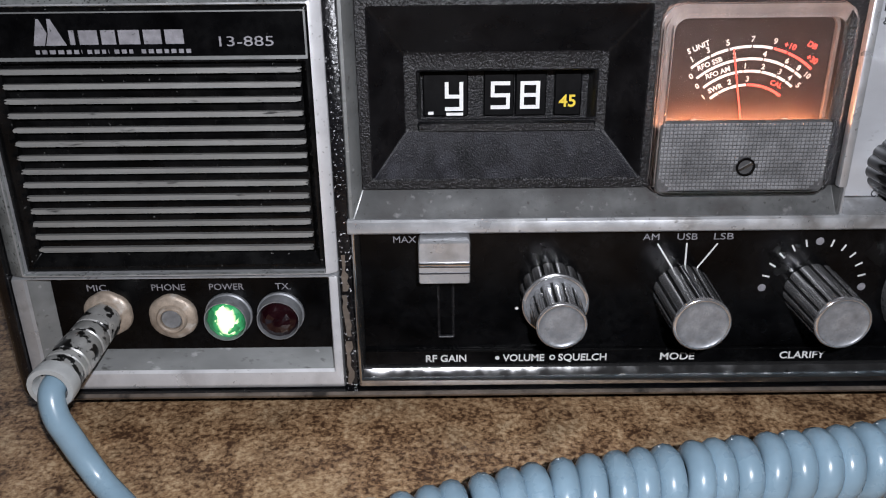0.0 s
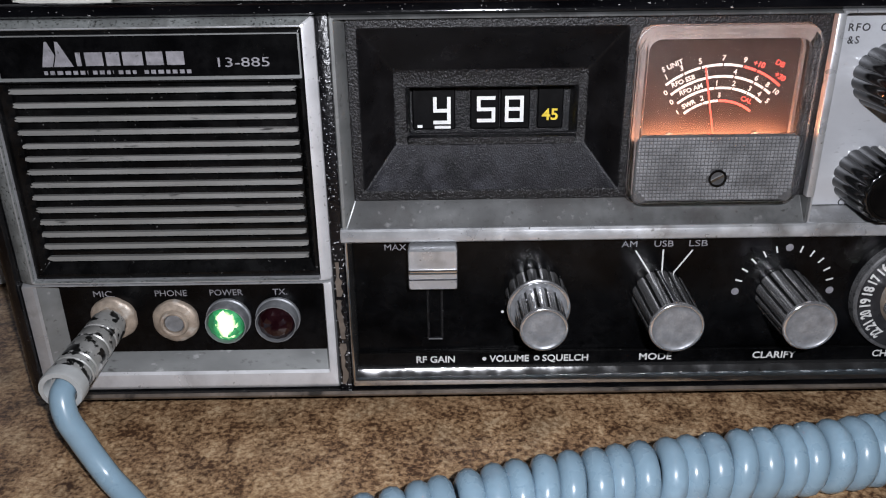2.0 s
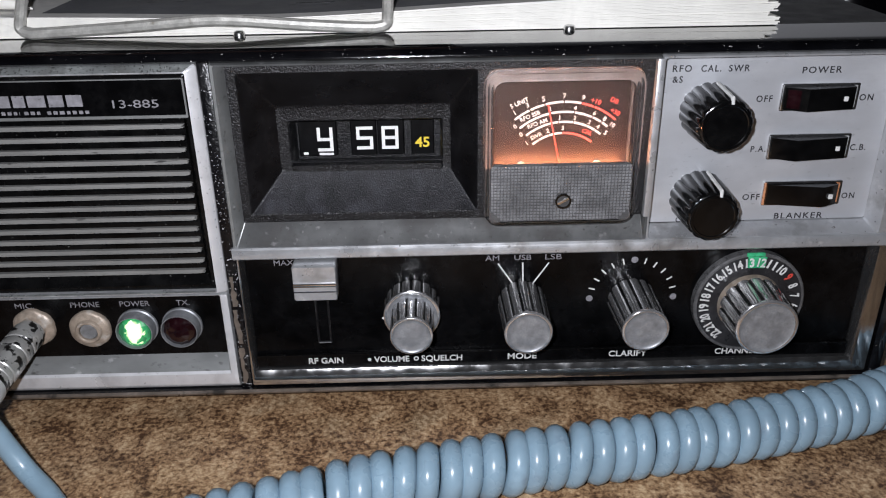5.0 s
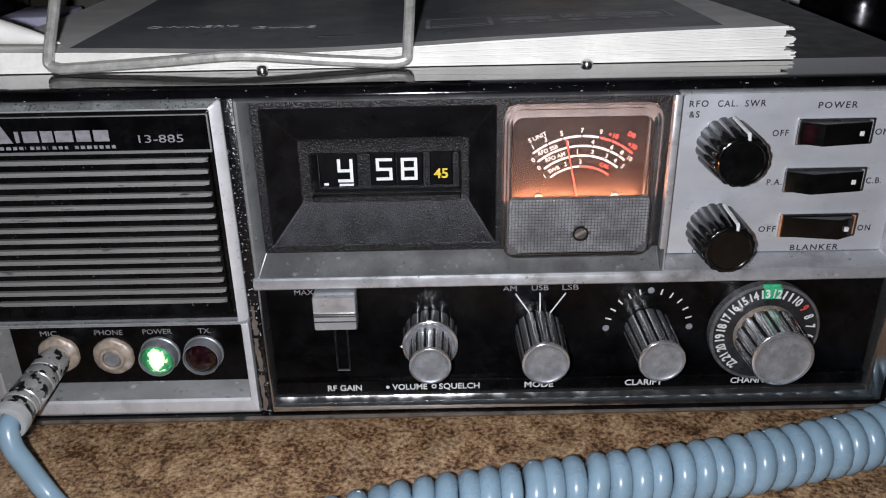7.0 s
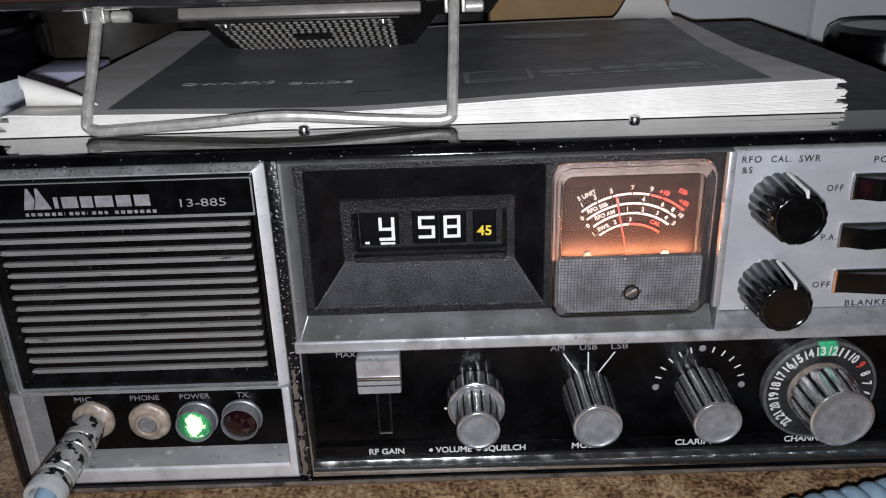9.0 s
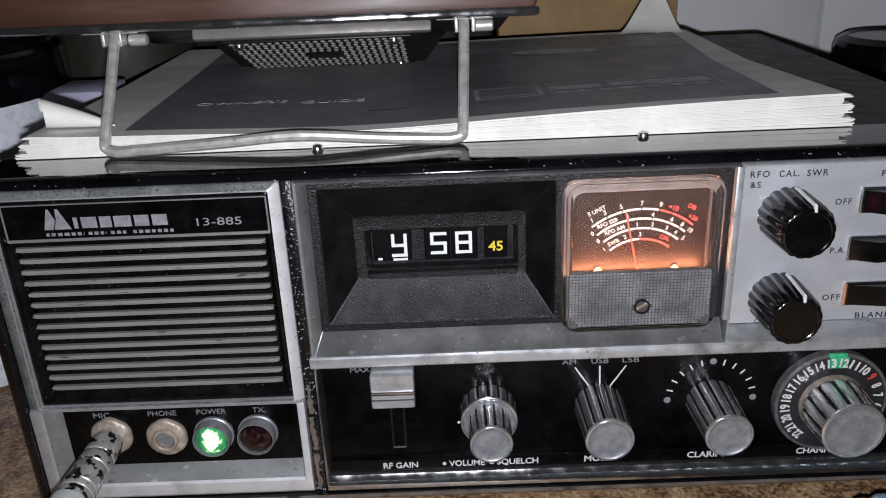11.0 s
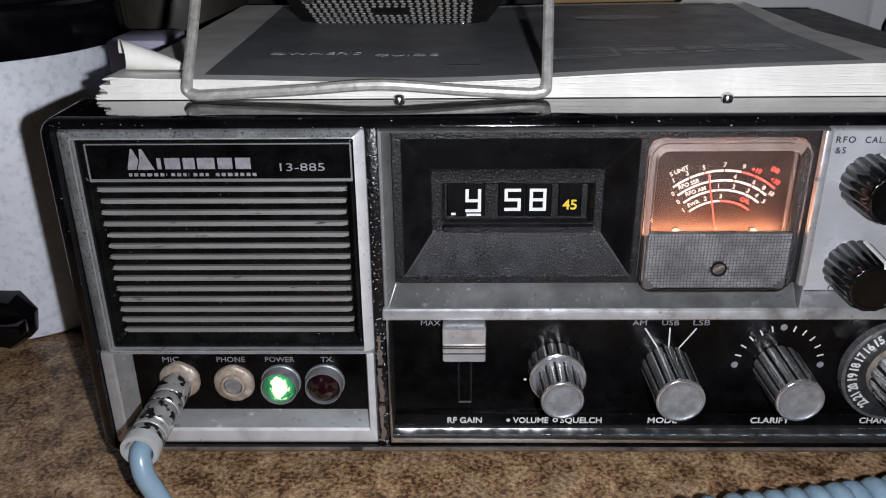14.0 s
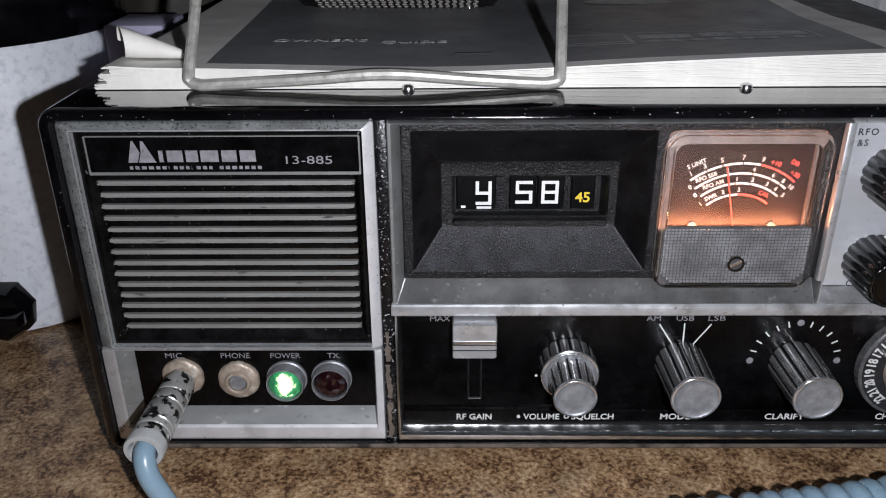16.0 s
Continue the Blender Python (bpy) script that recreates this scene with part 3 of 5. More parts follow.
for w in (1.6, 1.9, 2.2, 2.2, 1.9, 1.9, 0.6, 1.8, 1.9, 1.6, 0.6, 1.9, 1.9, 1.6, 0, 1.8, 1.9, 2.2, 1.7, 1.9, 1.9, 1.8):
    if w:
        slab([(x, 133.3), (x + w - 0.45, 133.3), (x + w - 0.45, 134.5), (x, 134.5)], 0.45, 0.32, bm)
    x += (max(w, 1.4) + 0.38) * 0.98
part("logo_line", bm, M_GREY, plate)
text("model_number", "13-885", -59.4, 136.6, 0.38, 2.9, M_GREY, plate, 16.2)

# jack strip
jp = part("jack_panel", box(-135.7, -40.7, 5.4, 7.4, 28.7, 57.5), M_BLACK, radio, "black strip with jacks and pilot lamps")
for body, x, w in (("MIC.", -120.0, 8.0), ("PHONE", -95.8, 12.2), ("POWER", -75.8, 12.6), ("TX.", -56.2, 5.6)):
    text("lettering", body, x, 52.9, 5.36, 2.35, M_GREY, jp, w * 0.95)


def nut(x, z, hole):
    bm = loft([ring(x, z, 8.5, 5.3, 48, 0.05, 0.3, 6), ring(x, z, 8.5, 4.2, 48, 0.05, 0.3, 6), ring(x, z, 8.1, 3.6, 48, 0.03, 0.3, 6), ring(x, z, 7.0, 3.1, 48), ring(x, z, 5.4, 2.7, 48),
               ring(x, z, 5.0, 1.6, 48), ring(x, z, 4.7, 1.2, 48), ring(x, z, hole + 0.5, 1.2, 48), ring(x, z, hole + 0.1, 1.7, 48), ring(x, z, hole, 6.0, 48)], False, True)
    return bm


part("phone_jack", nut(-95.2, 42.0, 3.6), M_BRASS, radio, "tarnished nickel headphone jack with a hex nut")
part("jack_core", loft([ring(-95.2, 42.0, 3.55, 2.6, 24), ring(-95.2, 42.0, 3.2, 2.1, 24), ring(-95.2, 42.0, 1.0, 2.3, 24)], False, True), M_CAP, radio)
part("mic_jack", nut(-117.6, 43.4, 3.2), M_BRASS, radio, "tarnished nickel microphone socket")


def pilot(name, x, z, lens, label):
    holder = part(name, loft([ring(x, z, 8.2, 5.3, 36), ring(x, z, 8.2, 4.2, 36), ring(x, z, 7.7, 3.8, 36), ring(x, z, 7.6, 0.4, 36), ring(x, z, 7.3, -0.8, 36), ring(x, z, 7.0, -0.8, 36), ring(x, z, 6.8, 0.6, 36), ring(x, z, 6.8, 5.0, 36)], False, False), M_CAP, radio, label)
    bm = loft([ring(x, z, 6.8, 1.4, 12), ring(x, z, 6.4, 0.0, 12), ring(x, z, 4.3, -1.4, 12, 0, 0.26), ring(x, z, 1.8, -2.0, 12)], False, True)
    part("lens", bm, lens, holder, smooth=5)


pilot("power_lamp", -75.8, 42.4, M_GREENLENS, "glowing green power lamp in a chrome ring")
pilot("transmit_lamp", -57.7, 42.6, M_REDLENS, "unlit dark red transmit lamp in a chrome ring")

# main half: bezel
XR = 228.0
mb = loft([rrect(-31.7, 128.0, 74.6, 150.3, 0.8, 8), rrect(-31.7, 128.0, 74.6, 150.3, 0.8, 0.8), rrect(-31.2, 127.9, 75.2, 149.8, 0.6, 0.0), rrect(-30.2, 127.2, 79.2, 149.2, 0.5, 0.0),
           rrect(-27.0, 126.7, 88.2, 148.9, 0.5, 6.0), rrect(-27.0, 126.7, 88.2, 148.9, 0.5, 8.4)], False, False)
ub = part("upper_bezel", mb, M_DULL, radio, "worn silver surround with a wide sloping lower edge")
ub.data.materials.append(M_SLOPE)
for f in ub.data.polygons:
    if f.center.x < -0.026:
        f.material_index = 1
sb = loft([rrect(128.1, XR, 74.6, 150.3, 0.8, 8), rrect(128.1, XR, 74.6, 150.3, 0.8, 0.8), rrect(128.2, XR - 0.5, 75.2, 149.8, 0.6, 0.0), rrect(128.8, 219.4, 79.4, 149.2, 1.2, 0.0),
      rrect(129.6, 216.9, 82.4, 148.9, 1.0, 7.0), rrect(129.6, 216.9, 82.4, 148.9, 1.0, 9.0)], False, False)
part("switch_surround", sb, M_ALU, radio, "bright silver surround of the switch plate")
part("cross_bar", loft([rrect(-32.2, XR + 0.2, 74.3, 79.3, 0.6, 1), rrect(-32.2, XR + 0.2, 74.3, 79.3, 0.6, -0.7), rrect(-31.7, XR - 0.3, 74.9, 78.6, 0.6, -1.3)], False, True), M_ALU, radio, "bright silver bar across the front")
lb = loft([rrect(-31.7, XR, 13.6, 74.2, 0.8, 8), rrect(-31.7, XR, 13.8, 74.2, 0.8, 2.2), rrect(-31.0, XR - 0.5, 15.4, 74.2, 0.6, 0.3), rrect(-30.6, XR - 1, 16.8, 74.2, 0.6, 0.0),
           rrect(-30.2, 221.4, 18.4, 74.1, 0.4, 0.0), rrect(-29.4, 220.4, 21.4, 74.1, 0.4, 2.0), rrect(-28.8, 219.6, 21.9, 74.0, 0.4, 5.4), rrect(-28.8, 219.6, 21.9, 74.0, 0.4, 8)], False, False)
part("lower_bezel", lb, M_CHROME, radio, "polished chrome surround of the control panel")

# clock window in a textured hood
hood = part("clock_hood", loft([rrect(-26.8, 64.8, 88.4, 148.8, 0.1, 8), rrect(-26.8, 64.8, 88.4, 148.8, 0.1, 3.4), rrect(-26.6, 64.7, 88.6, 148.7, 0.1, 3.4),
                                rrect(-23.6, 63.0, 91.2, 146.0, 0.8, 3.4), rrect(-23.2, 62.6, 91.7, 145.6, 0.8, 3.8), rrect(-13.2, 53.4, 103.4, 129.8, 1.2, 18.0), rrect(-12.6, 52.8, 104.0, 129.2, 1.2, 18.2),
                                rrect(-9.2, 50.4, 107.2, 124.0, 1.0, 18.2), rrect(-8.6, 49.9, 107.6, 123.4, 1.0, 18.8), rrect(-8.0, 49.5, 105.0, 122.6, 0.6, 23.0), rrect(-8.0, 49.5, 104.0, 122.6, 0.6, 31.5)], False, True), M_TEX, radio, "grainy black plastic hood round a flip clock")
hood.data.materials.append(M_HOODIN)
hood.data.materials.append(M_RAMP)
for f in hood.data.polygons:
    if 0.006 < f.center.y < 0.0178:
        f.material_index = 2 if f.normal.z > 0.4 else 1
for q in ((64.8, 126.6, 145.2, 148.8), (64.8, 126.6, 88.4, 89.2), (121.8, 126.6, 89.2, 145.2), (64.8, 67.0, 89.2, 145.2)):
    part("hood_plate", box(q[0], q[1], 3.4, 8, q[2], q[3]), M_TEX, hood)
part("window_ledge", loft([rrect(-9.0, 50.2, 103.7, 107.0, 1.0, 18.0), rrect(-8.4, 49.6, 104.2, 106.6, 1.0, 15.6)], False, True), M_TEX, hood)
for x0, x1 in ((-7.2, 8.2), (13.6, 24.0), (24.4, 35.0), (37.8, 47.0)):
    part("digit_drum", loft([rrect(x0, x1, 105.6, 121.6, 0.5, 31), rrect(x0, x1, 105.8, 121.4, 0.5, 29.6), rrect(x0 + 0.4, x1 - 0.4, 106.2, 121.0, 0.5, 29.2)], False, True), M_DRUM, hood)


def seven(x0, z0, w, h, keys, s=1.3):
    zm, x1, z1 = z0 + h / 2, x0 + w, z0 + h
    seg = {"a": (x0, z1, x1, z1), "b": (x1, zm, x1, z1), "c": (x1, z0, x1, zm), "d": (x0, z0, x1, z0), "e": (x0, z0, x0, zm), "f": (x0, zm, x0, z1), "g": (x0, zm, x1, zm)}
    return strokes([seg[k] for k in keys], s, 29.15)


part("digit", seven(0.9, 108.4, 5.0, 8.6, "fbgcd"), M_DIGIT, hood, "white hour digit caught half turned")
part("digit", strokes([(1.2, 106.6, 6.0, 106.6)], 1.0, 29.15), M_DIGIT, hood)
part("dot", strokes([(-5.0, 107.0, -4.2, 107.0)], 1.0, 29.15), M_DIGIT, hood)
part("digit", seven(16.6, 108.9, 5.3, 8.2, "afgcd"), M_DIGIT, hood, "white five")
part("digit", seven(26.7, 108.9, 5.4, 8.2, "afbgecd"), M_DIGIT, hood, "white eight")
text("seconds", "45", 42.4, 110.9, 29.1, 4.0, M_YELLOW, hood, 5.8, bold=0.12, label="small yellow seconds number")

# meter
meter = part("signal_meter", loft([rrect(65.0, 123.2, 86.0, 146.2, 6.0, 5.4, 8), rrect(65.2, 123.0, 86.2, 146.0, 6.0, -0.6, 8), rrect(66.2, 122.0, 87.2, 145.0, 5.4, -1.6, 8), rrect(67.4, 120.8, 88.2, 143.6, 4.6, -1.6, 8),
                                   rrect(68.6, 119.6, 88.8, 142.0, 4.0, -0.4, 8), rrect(68.8, 119.4, 89.0, 141.8, 4.0, 5.6, 8)], False, False), M_RIM, radio, "clear plastic signal meter lit orange from inside")
meter.visible_shadow = False
part("meter_box", loft([rrect(64.9, 123.4, 85.9, 146.4, 6.0, 3.0, 8), rrect(65.2, 123.0, 86.2, 146.0, 6.0, 5.5, 8), rrect(68.7, 119.6, 89.0, 142.0, 4.0, 5.7, 8), rrect(68.7, 119.6, 89.0, 142.0, 4.0, 9.0, 8)], False, False), M_METERBOX, meter)
part("dial_face", slab([(p[0], p[2]) for p in rrect(68.9, 119.4, 88.6, 141.8, 3.6, 0)], 7.4, 8.4), M_FACE, meter, "brown-black dial plate glowing orange at the foot")
lens = part("meter_lens", slab([(p[0], p[2]) for p in rrect(69.0, 119.3, 110.6, 141.6, 3.4, 0)], 0.3, 0.9), M_CLEAR, meter)
lens.visible_shadow = False
MC = (95.2, 103.2)


def arc(r, a0, a1, w, y):
    k = max(3, int(abs(a1 - a0) / 2.5))
    an = [radians(a0 + (a1 - a0) * i / k) for i in range(k + 1)]
    return slab([(MC[0] + (r + w / 2) * math.sin(a), MC[1] + (r + w / 2) * math.cos(a)) for a in an] + [(MC[0] + (r - w / 2) * math.sin(a), MC[1] + (r - w / 2) * math.cos(a)) for a in reversed(an)], y, y - 0.1)


def dial_text(body, r, a, material, h=1.75, w=None):
    text("dial_mark", body, MC[0] + r * math.sin(radians(a)), MC[1] + r * math.cos(radians(a)), 7.25, h, material, meter, w, bold=0.04, spin=-a * 0.8)


for r, spans in ((29.2, ((-39, -26.5, M_SCALE), (-25.5, -15, M_SCALE), (-14, -1, M_SCALE), (0, 12, M_SCALE), (13, 21.5, M_RED), (22.5, 41, M_RED))),
                 (25.4, ((-40, -12, M_SCALE), (-11, 8, M_SCALE), (9, 24, M_SCALE), (25, 33, M_SCALE), (34, 40, M_SCALE))),
                 (21.6, ((-40, -6, M_SCALE), (-5, 9, M_SCALE), (10, 23, M_SCALE), (24, 32, M_SCALE), (33, 40, M_SCALE))),
                 (17.3, ((-41, -32, M_SCALE), (-31, -19, M_SCALE), (-18, -2, M_SCALE), (-1, 38, M_RED)))):
    for a0, a1, mm in spans:
        part("scale_arc", arc(r, a0, a1, 0.8, 7.3), mm, meter)
for a, s, mm in ((-36, "1", M_SCALE), (-26, "3", M_SCALE), (-14.5, "5", M_SCALE), (-0.5, "7", M_SCALE), (12.5, "9", M_SCALE), (21.5, "+10", M_RED), (37, "+30", M_RED)):
    dial_text(s, 31.4, a, mm)
dial_text("S UNIT", 33.6, -30, M_SCALE, 1.6)
dial_text("DB", 34.6, 32, M_RED, 1.7)
for a, s in ((-42, "0"), (-11.5, "2"), (8.5, "4"), (24.5, "6"), (34, "8"), (42, "10")):
    dial_text(s, 27.1, a, M_SCALE, 1.6)
dial_text("RFO SSB", 27.2, -28, M_SCALE, 1.5)
for a, s in ((-43, "0"), (-4, "1"), (10, "2"), (24, "3"), (33.5, "4"), (43, "5")):
    dial_text(s, 23.3, a, M_SCALE, 1.6)
dial_text("RFO AM", 23.4, -25, M_SCALE, 1.5)
for a, s in ((-45, "1"), (-18, "2"), (-1, "3")):
    dial_text(s, 19.2, a, M_SCALE, 1.6)
dial_text("SWR", 19.2, -32, M_SCALE, 1.5)
dial_text("CAL", 19.6, 27, M_RED, 1.5)
NA = radians(-12.5)
part("needle", tube([(MC[0] + r * math.sin(NA), 5.6, MC[1] + r * math.cos(NA)) for r in (4, 29.5)], 0.28, 6), M_RED, meter, "thin red needle")
for x in (79.5, 108.5):
    part("dial_rivet", loft([ring(x, 108.3, 1.6, 7.4, 16), ring(x, 108.3, 1.6, 6.6, 16), ring(x, 108.3, 0.8, 6.2, 16)], False, True), M_METERBOX, meter)
rib = bmesh.new()
nx, nz = 42, 18
for i in range(nx):
    for j in range(nz):
        xa, xb = 67.6 + i * (53.0 / nx), 67.6 + (i + 1) * (53.0 / nx) - 0.17
        za, zb = 88.4 + j * (22.0 / nz), 88.4 + (j + 1) * (22.0 / nz) - 0.17
        if math.hypot((xa + xb) / 2 - 95.2, (za + zb) / 2 - 96.0) < 3.3 or (min(i, nx - 1 - i) + min(j, 99) < 3):
            continue
        v = [rib.verts.new((x * MM, -0.00055, z * MM)) for x, z in ((xa, za), (xb, za), (xb, zb), (xa, zb))]
        c = rib.verts.new(((xa + xb) / 2 * MM, -0.0013, (za + zb) / 2 * MM))
        for k in range(4):
            rib.faces.new((v[k], v[(k + 1) % 4], c))
tagged(part("cover_rib", rib, M_RIB, meter, smooth=5), kind="stuff")
part("lower_cover", loft([rrect(67.2, 121.0, 87.6, 111.0, 2.5, 0.6), rrect(67.2, 121.0, 87.6, 111.0, 2.5, -0.2), rrect(67.5, 120.7, 88.0, 110.6, 2.2, -0.5)], True, True), M_COVERBACK, meter, "grey ribbed lower cover")
part("cover_screw", loft([ring(95.2, 96.0, 3.1, -0.4, 20), ring(95.2, 96.0, 3.0, -1.0, 20), ring(95.2, 96.0, 2.4, -1.0, 20), ring(95.2, 96.0, 2.3, -0.3, 20)], False, True), M_KBLACK, meter, "dark slotted screw")
part("screw_slot", strokes([(93.4, 95.0, 97.0, 97.0)], 0.9, -0.4, thick=0.35), M_CHROME, meter)
for x in (80.0, 110.0):
    part("bulb", loft([ring(x, 104.5, 1.2, 7.2, 10), ring(x, 104.5, 1.2, 5.2, 10)], True, True), M_BULB, meter)
glow = lamp("meter_lamp", "AREA", 0.043, (1.0, 0.40, 0.19), (0.0942, 0.0045, 0.1081))
glow.data.shape, glow.data.size, glow.data.size_y = "RECTANGLE", 0.048, 0.0014
glow.rotation_euler = (radians(180 - 14), 0, 0)

# switch plate
part("divider_bar", box(126.2, 129.0, -0.5, 3.0, 88.6, 149.3, 0.6), M_ALU, radio)
sp = part("switch_plate", loft([rrect(129.6, 216.8, 88.4 - 5.6, 148.7, 1.0, 9.6), rrect(129.6, 216.8, 88.4 - 5.6, 148.7, 1.0, 8.0)], False, True), M_PLATE, radio, "satin silver switch plate")
for body, x, z, w in (("RFO", 137.5, 143.6, 7.0), ("CAL.", 148.2, 143.5, 7.4), ("SWR", 158.4, 143.4, 7.8), ("&S", 136.3, 139.6, 3.8), ("POWER", 189.0, 142.2, 14.6), ("OFF", 169.4, 131.8, 6.0), ("ON", 207.6, 131.6, 5.2),
                      ("P.A.", 170.1, 112.3, 5.8), ("C.B.", 208.4, 112.2, 6.0), ("OFF", 170.3, 92.6, 6.8), ("ON", 208.6, 92.4, 5.0), ("BLANKER", 190.2, 82.9 + 1.4, 19.2), ("CAL", 144.6, 83.6, 6.0)):
    text("lettering", body, x, z, 7.95, 2.35, M_INK, sp, w, gap=1.25, bold=0.05)


def rocker(x0, x1, z0, z1, lit, tilt):
    r = part("rocker_switch", loft([rrect(x0, x1, z0, z1, 0.5, 8.2), rrect(x0, x1, z0, z1, 0.5, 7.2), rrect(x0 + 0.8, x1 - 0.8, z0 + 0.7, z1 - 0.7, 0.4, 7.2), rrect(x0 + 0.8, x1 - 0.8, z0 + 0.7, z1 - 0.7, 0.4, 12)], False, True), M_CHROME, radio, "black rocker switch in a bright slot")
    a, b, m_ = x0 + (0.9 if tilt > 0 else 1.0), x1 - 2.6, x0 + (x1 - x0) * (0.28 if tilt > 0 else 0.7)
    bm = bmesh.new()
    prof = [(a, 10.5), (a, 6.0), (m_, 2.0), (b, 4.6 if tilt > 0 else 5.0), (b, 10.5)]
    lo = [bm.verts.new((x * MM, y * MM, (z0 + 0.9) * MM)) for x, y in prof]
    hi = [bm.verts.new((x * MM, y * MM, (z1 - 0.9) * MM)) for x, y in prof]
    bm.faces.new(lo)
    bm.faces.new(hi[::-1])
    for i in range(5):
        bm.faces.new((lo[i], lo[(i + 1) % 5], hi[(i + 1) % 5], hi[i]))
    part("rocker", bm, M_KBLACK, r)
    # top paled for dust and flash light; near slope has a dark red indicator
    bm = bmesh.new()
    lo = [bm.verts.new((x * MM, y * MM, (z1 - 0.92) * MM)) for x, y in prof]
    hi = [bm.verts.new((x * MM, y * MM, (z1 - 0.72) * MM)) for x, y in prof]
    bm.faces.new(lo)
    bm.faces.new(hi[::-1])
    for i in range(5):
        bm.faces.new((lo[i], lo[(i + 1) % 5], hi[(i + 1) % 5], hi[i]))
    part("rocker_top", bm, M_SMOKE if tilt > 0 else M_KBLACK, r, "upper face paled for dust and flash light")
    if z0 > 120:
        u, v = (a + 0.8, 6.0 - 0.8 * 4 / (m_ - a) - 0.12), (m_ - 2.4, 2.0 + 2.4 * 4 / (m_ - a) - 0.12)
        bm = bmesh.new()
        bm.faces.new([bm.verts.new((q[0] * MM, q[1] * MM, z * MM)) for q, z in ((u, z0 + 1.6), (v, z0 + 1.6), (v, z1 - 1.6), (u, z1 - 1.6))])
        bmesh.ops.solidify(bm, geom=bm.faces[:], thickness=0.0001)
        part("indicator", bm, M_REDLENS, r, "dark red indicator face")
    part("slot_tab", box(x1 - 2.5, x1 - 0.9, 6.9, 9.0, z0 + 0.9, z1 - 0.9, 0.2), M_COPPER if lit else M_COLLAR, r)
    part("slot_tab", box(x0 + 0.2, x0 + 0.9, 6.6, 9.0, z0 + 0.3, z1 - 0.3, 0.2), M_COPPER if lit else M_CHROME, r)
    yd = 2.0 + (4.6 - 2.0) * ((b - 3.4 - m_) / (b - m_)) if tilt > 0 else 2.9
    zc = (z0 + z1) / 2
    part("rocker_dot", box(b - 4.2, b - 2.6, yd - 0.5, yd + 0.6, zc - 0.9, zc + 0.9, 0.2), M_WHITE, r)


rocker(175.2, 204.0, 127.2, 137.3, 0, 1)
rocker(173.4, 204.6, 108.2, 118.0, 0, 1)
rocker(174.4, 205.0, 89.2, 99.0, 1, -1)


def knob(name, cx, cz, levels, mats, label, flutes=20, parent=radio, depth=0.07, collar=True):
    """levels: (radius, depth) pairs from the panel out; dark grooves between bright ridges, a smooth collar and a cap."""
    R, Y = levels[-1]
    R0, Y0 = levels[0]
    n = flutes * 8
    loops = [ring(cx, cz, r, y, n, depth, 0.0, flutes) for r, y in levels]
    if collar:
        loops += [ring(cx, cz, R * 1.0, Y - 0.05, n), ring(cx, cz, R * 1.0, Y - 1.0, n), ring(cx, cz, R * 0.96, Y - 1.35, n), ring(cx, cz, R * 0.90, Y - 1.35, n), ring(cx, cz, R * 0.88, Y - 0.2, n)]
    else:
        loops += [ring(cx, cz, R * 0.95, Y - 0.8, n, depth * 0.5, 0.0, flutes), ring(cx, cz, R * 0.9, Y - 1.2, n)]
    k = part(name, loft(loops, False, True), mats[0], parent, label, smooth=50)
    if len(mats) > 2:
        k.data.materials.append(mats[2])
        for f in k.data.polygons:
            q = f.center * 1000
            here = R0 + (R - R0) * (q.y - Y0) / (Y - Y0)
            if abs(f.normal.y) < 0.5 and math.hypot(q.x - cx, q.z - cz) < (1 - depth * 0.33) * here and q.y > Y + 0.2:
                f.material_index = 1
    if collar:
        dish = [(0.895, -1.3), (0.86, -1.05), (0.78, -0.80), (0.60, -0.64), (0.58, -0.68), (0.25, -0.58)]
    else:
        dish = [(0.88, -1.25), (0.86, -1.65), (0.79, -1.65), (0.757, -1.41), (0.35, -1.35)]
    part("cap", loft([ring(cx, cz, R * q, Y + d, 48) for q, d in dish], False, True), mats[1], k)
    return k


KZ = 49.6
panel = part("control_panel", box(-28.7, 219.5, 5.0, 7.5, 27.8, 74.0), M_BLACK, radio, "glossy black control panel with white print")
part("label_strip", slab([(-28.7, 22.0), (219.5, 22.0), (219.5, 27.6), (-28.7, 27.6)], 3.4, 7.5), M_BLACK, panel)
part("strip_edge", box(-28.7, 219.5, 2.9, 4.0, 27.3, 27.8, 0.1), M_GRILLE, panel)
for body, x, w in (("RF GAIN", -0.2, 14.4), ("VOLUME", 27.4, 14.8), ("SQUELCH", 48.4, 17.2), ("MODE", 82.0, 12.2), ("CLARIFY", 126.5, 16.2), ("CHANNEL", 172.6, 18.4)):
    text("lettering", body, x, 24.6, 3.3, 2.7, M_WHITE, panel, w, bold=0.07)
part("print_dot", loft([ring(18.0, 24.6, 0.8, 3.35, 12), ring(18.0, 24.6, 0.8, 3.25, 12)], False, True), M_WHITE, panel)
part("print_ring", loft([ring(37.6, 24.6, 1.1, 3.35, 16), ring(37.6, 24.6, 1.1, 3.25, 16), ring(37.6, 24.6, 0.6, 3.25, 16), ring(37.6, 24.6, 0.6, 3.35, 16)], False, False), M_WHITE, panel)
for body, x, w in (("MAX", -13.9, 8.4), ("AM", 69.2, 6.0), ("USB", 81.2, 7.4), ("LSB", 93.4, 7.2)):
    text("lettering", body, x, 70.0, 4.92, 2.3, M_GREY, panel, w * 0.92)
for ln in ((71.6, 67.2, 77.2, 58.6), (81.3, 67.4, 81.6, 58.6), (91.6, 67.2, 85.6, 58.2)):
    part("pointer_line", strokes([ln], 0.55, 4.95), M_WHITE, panel)
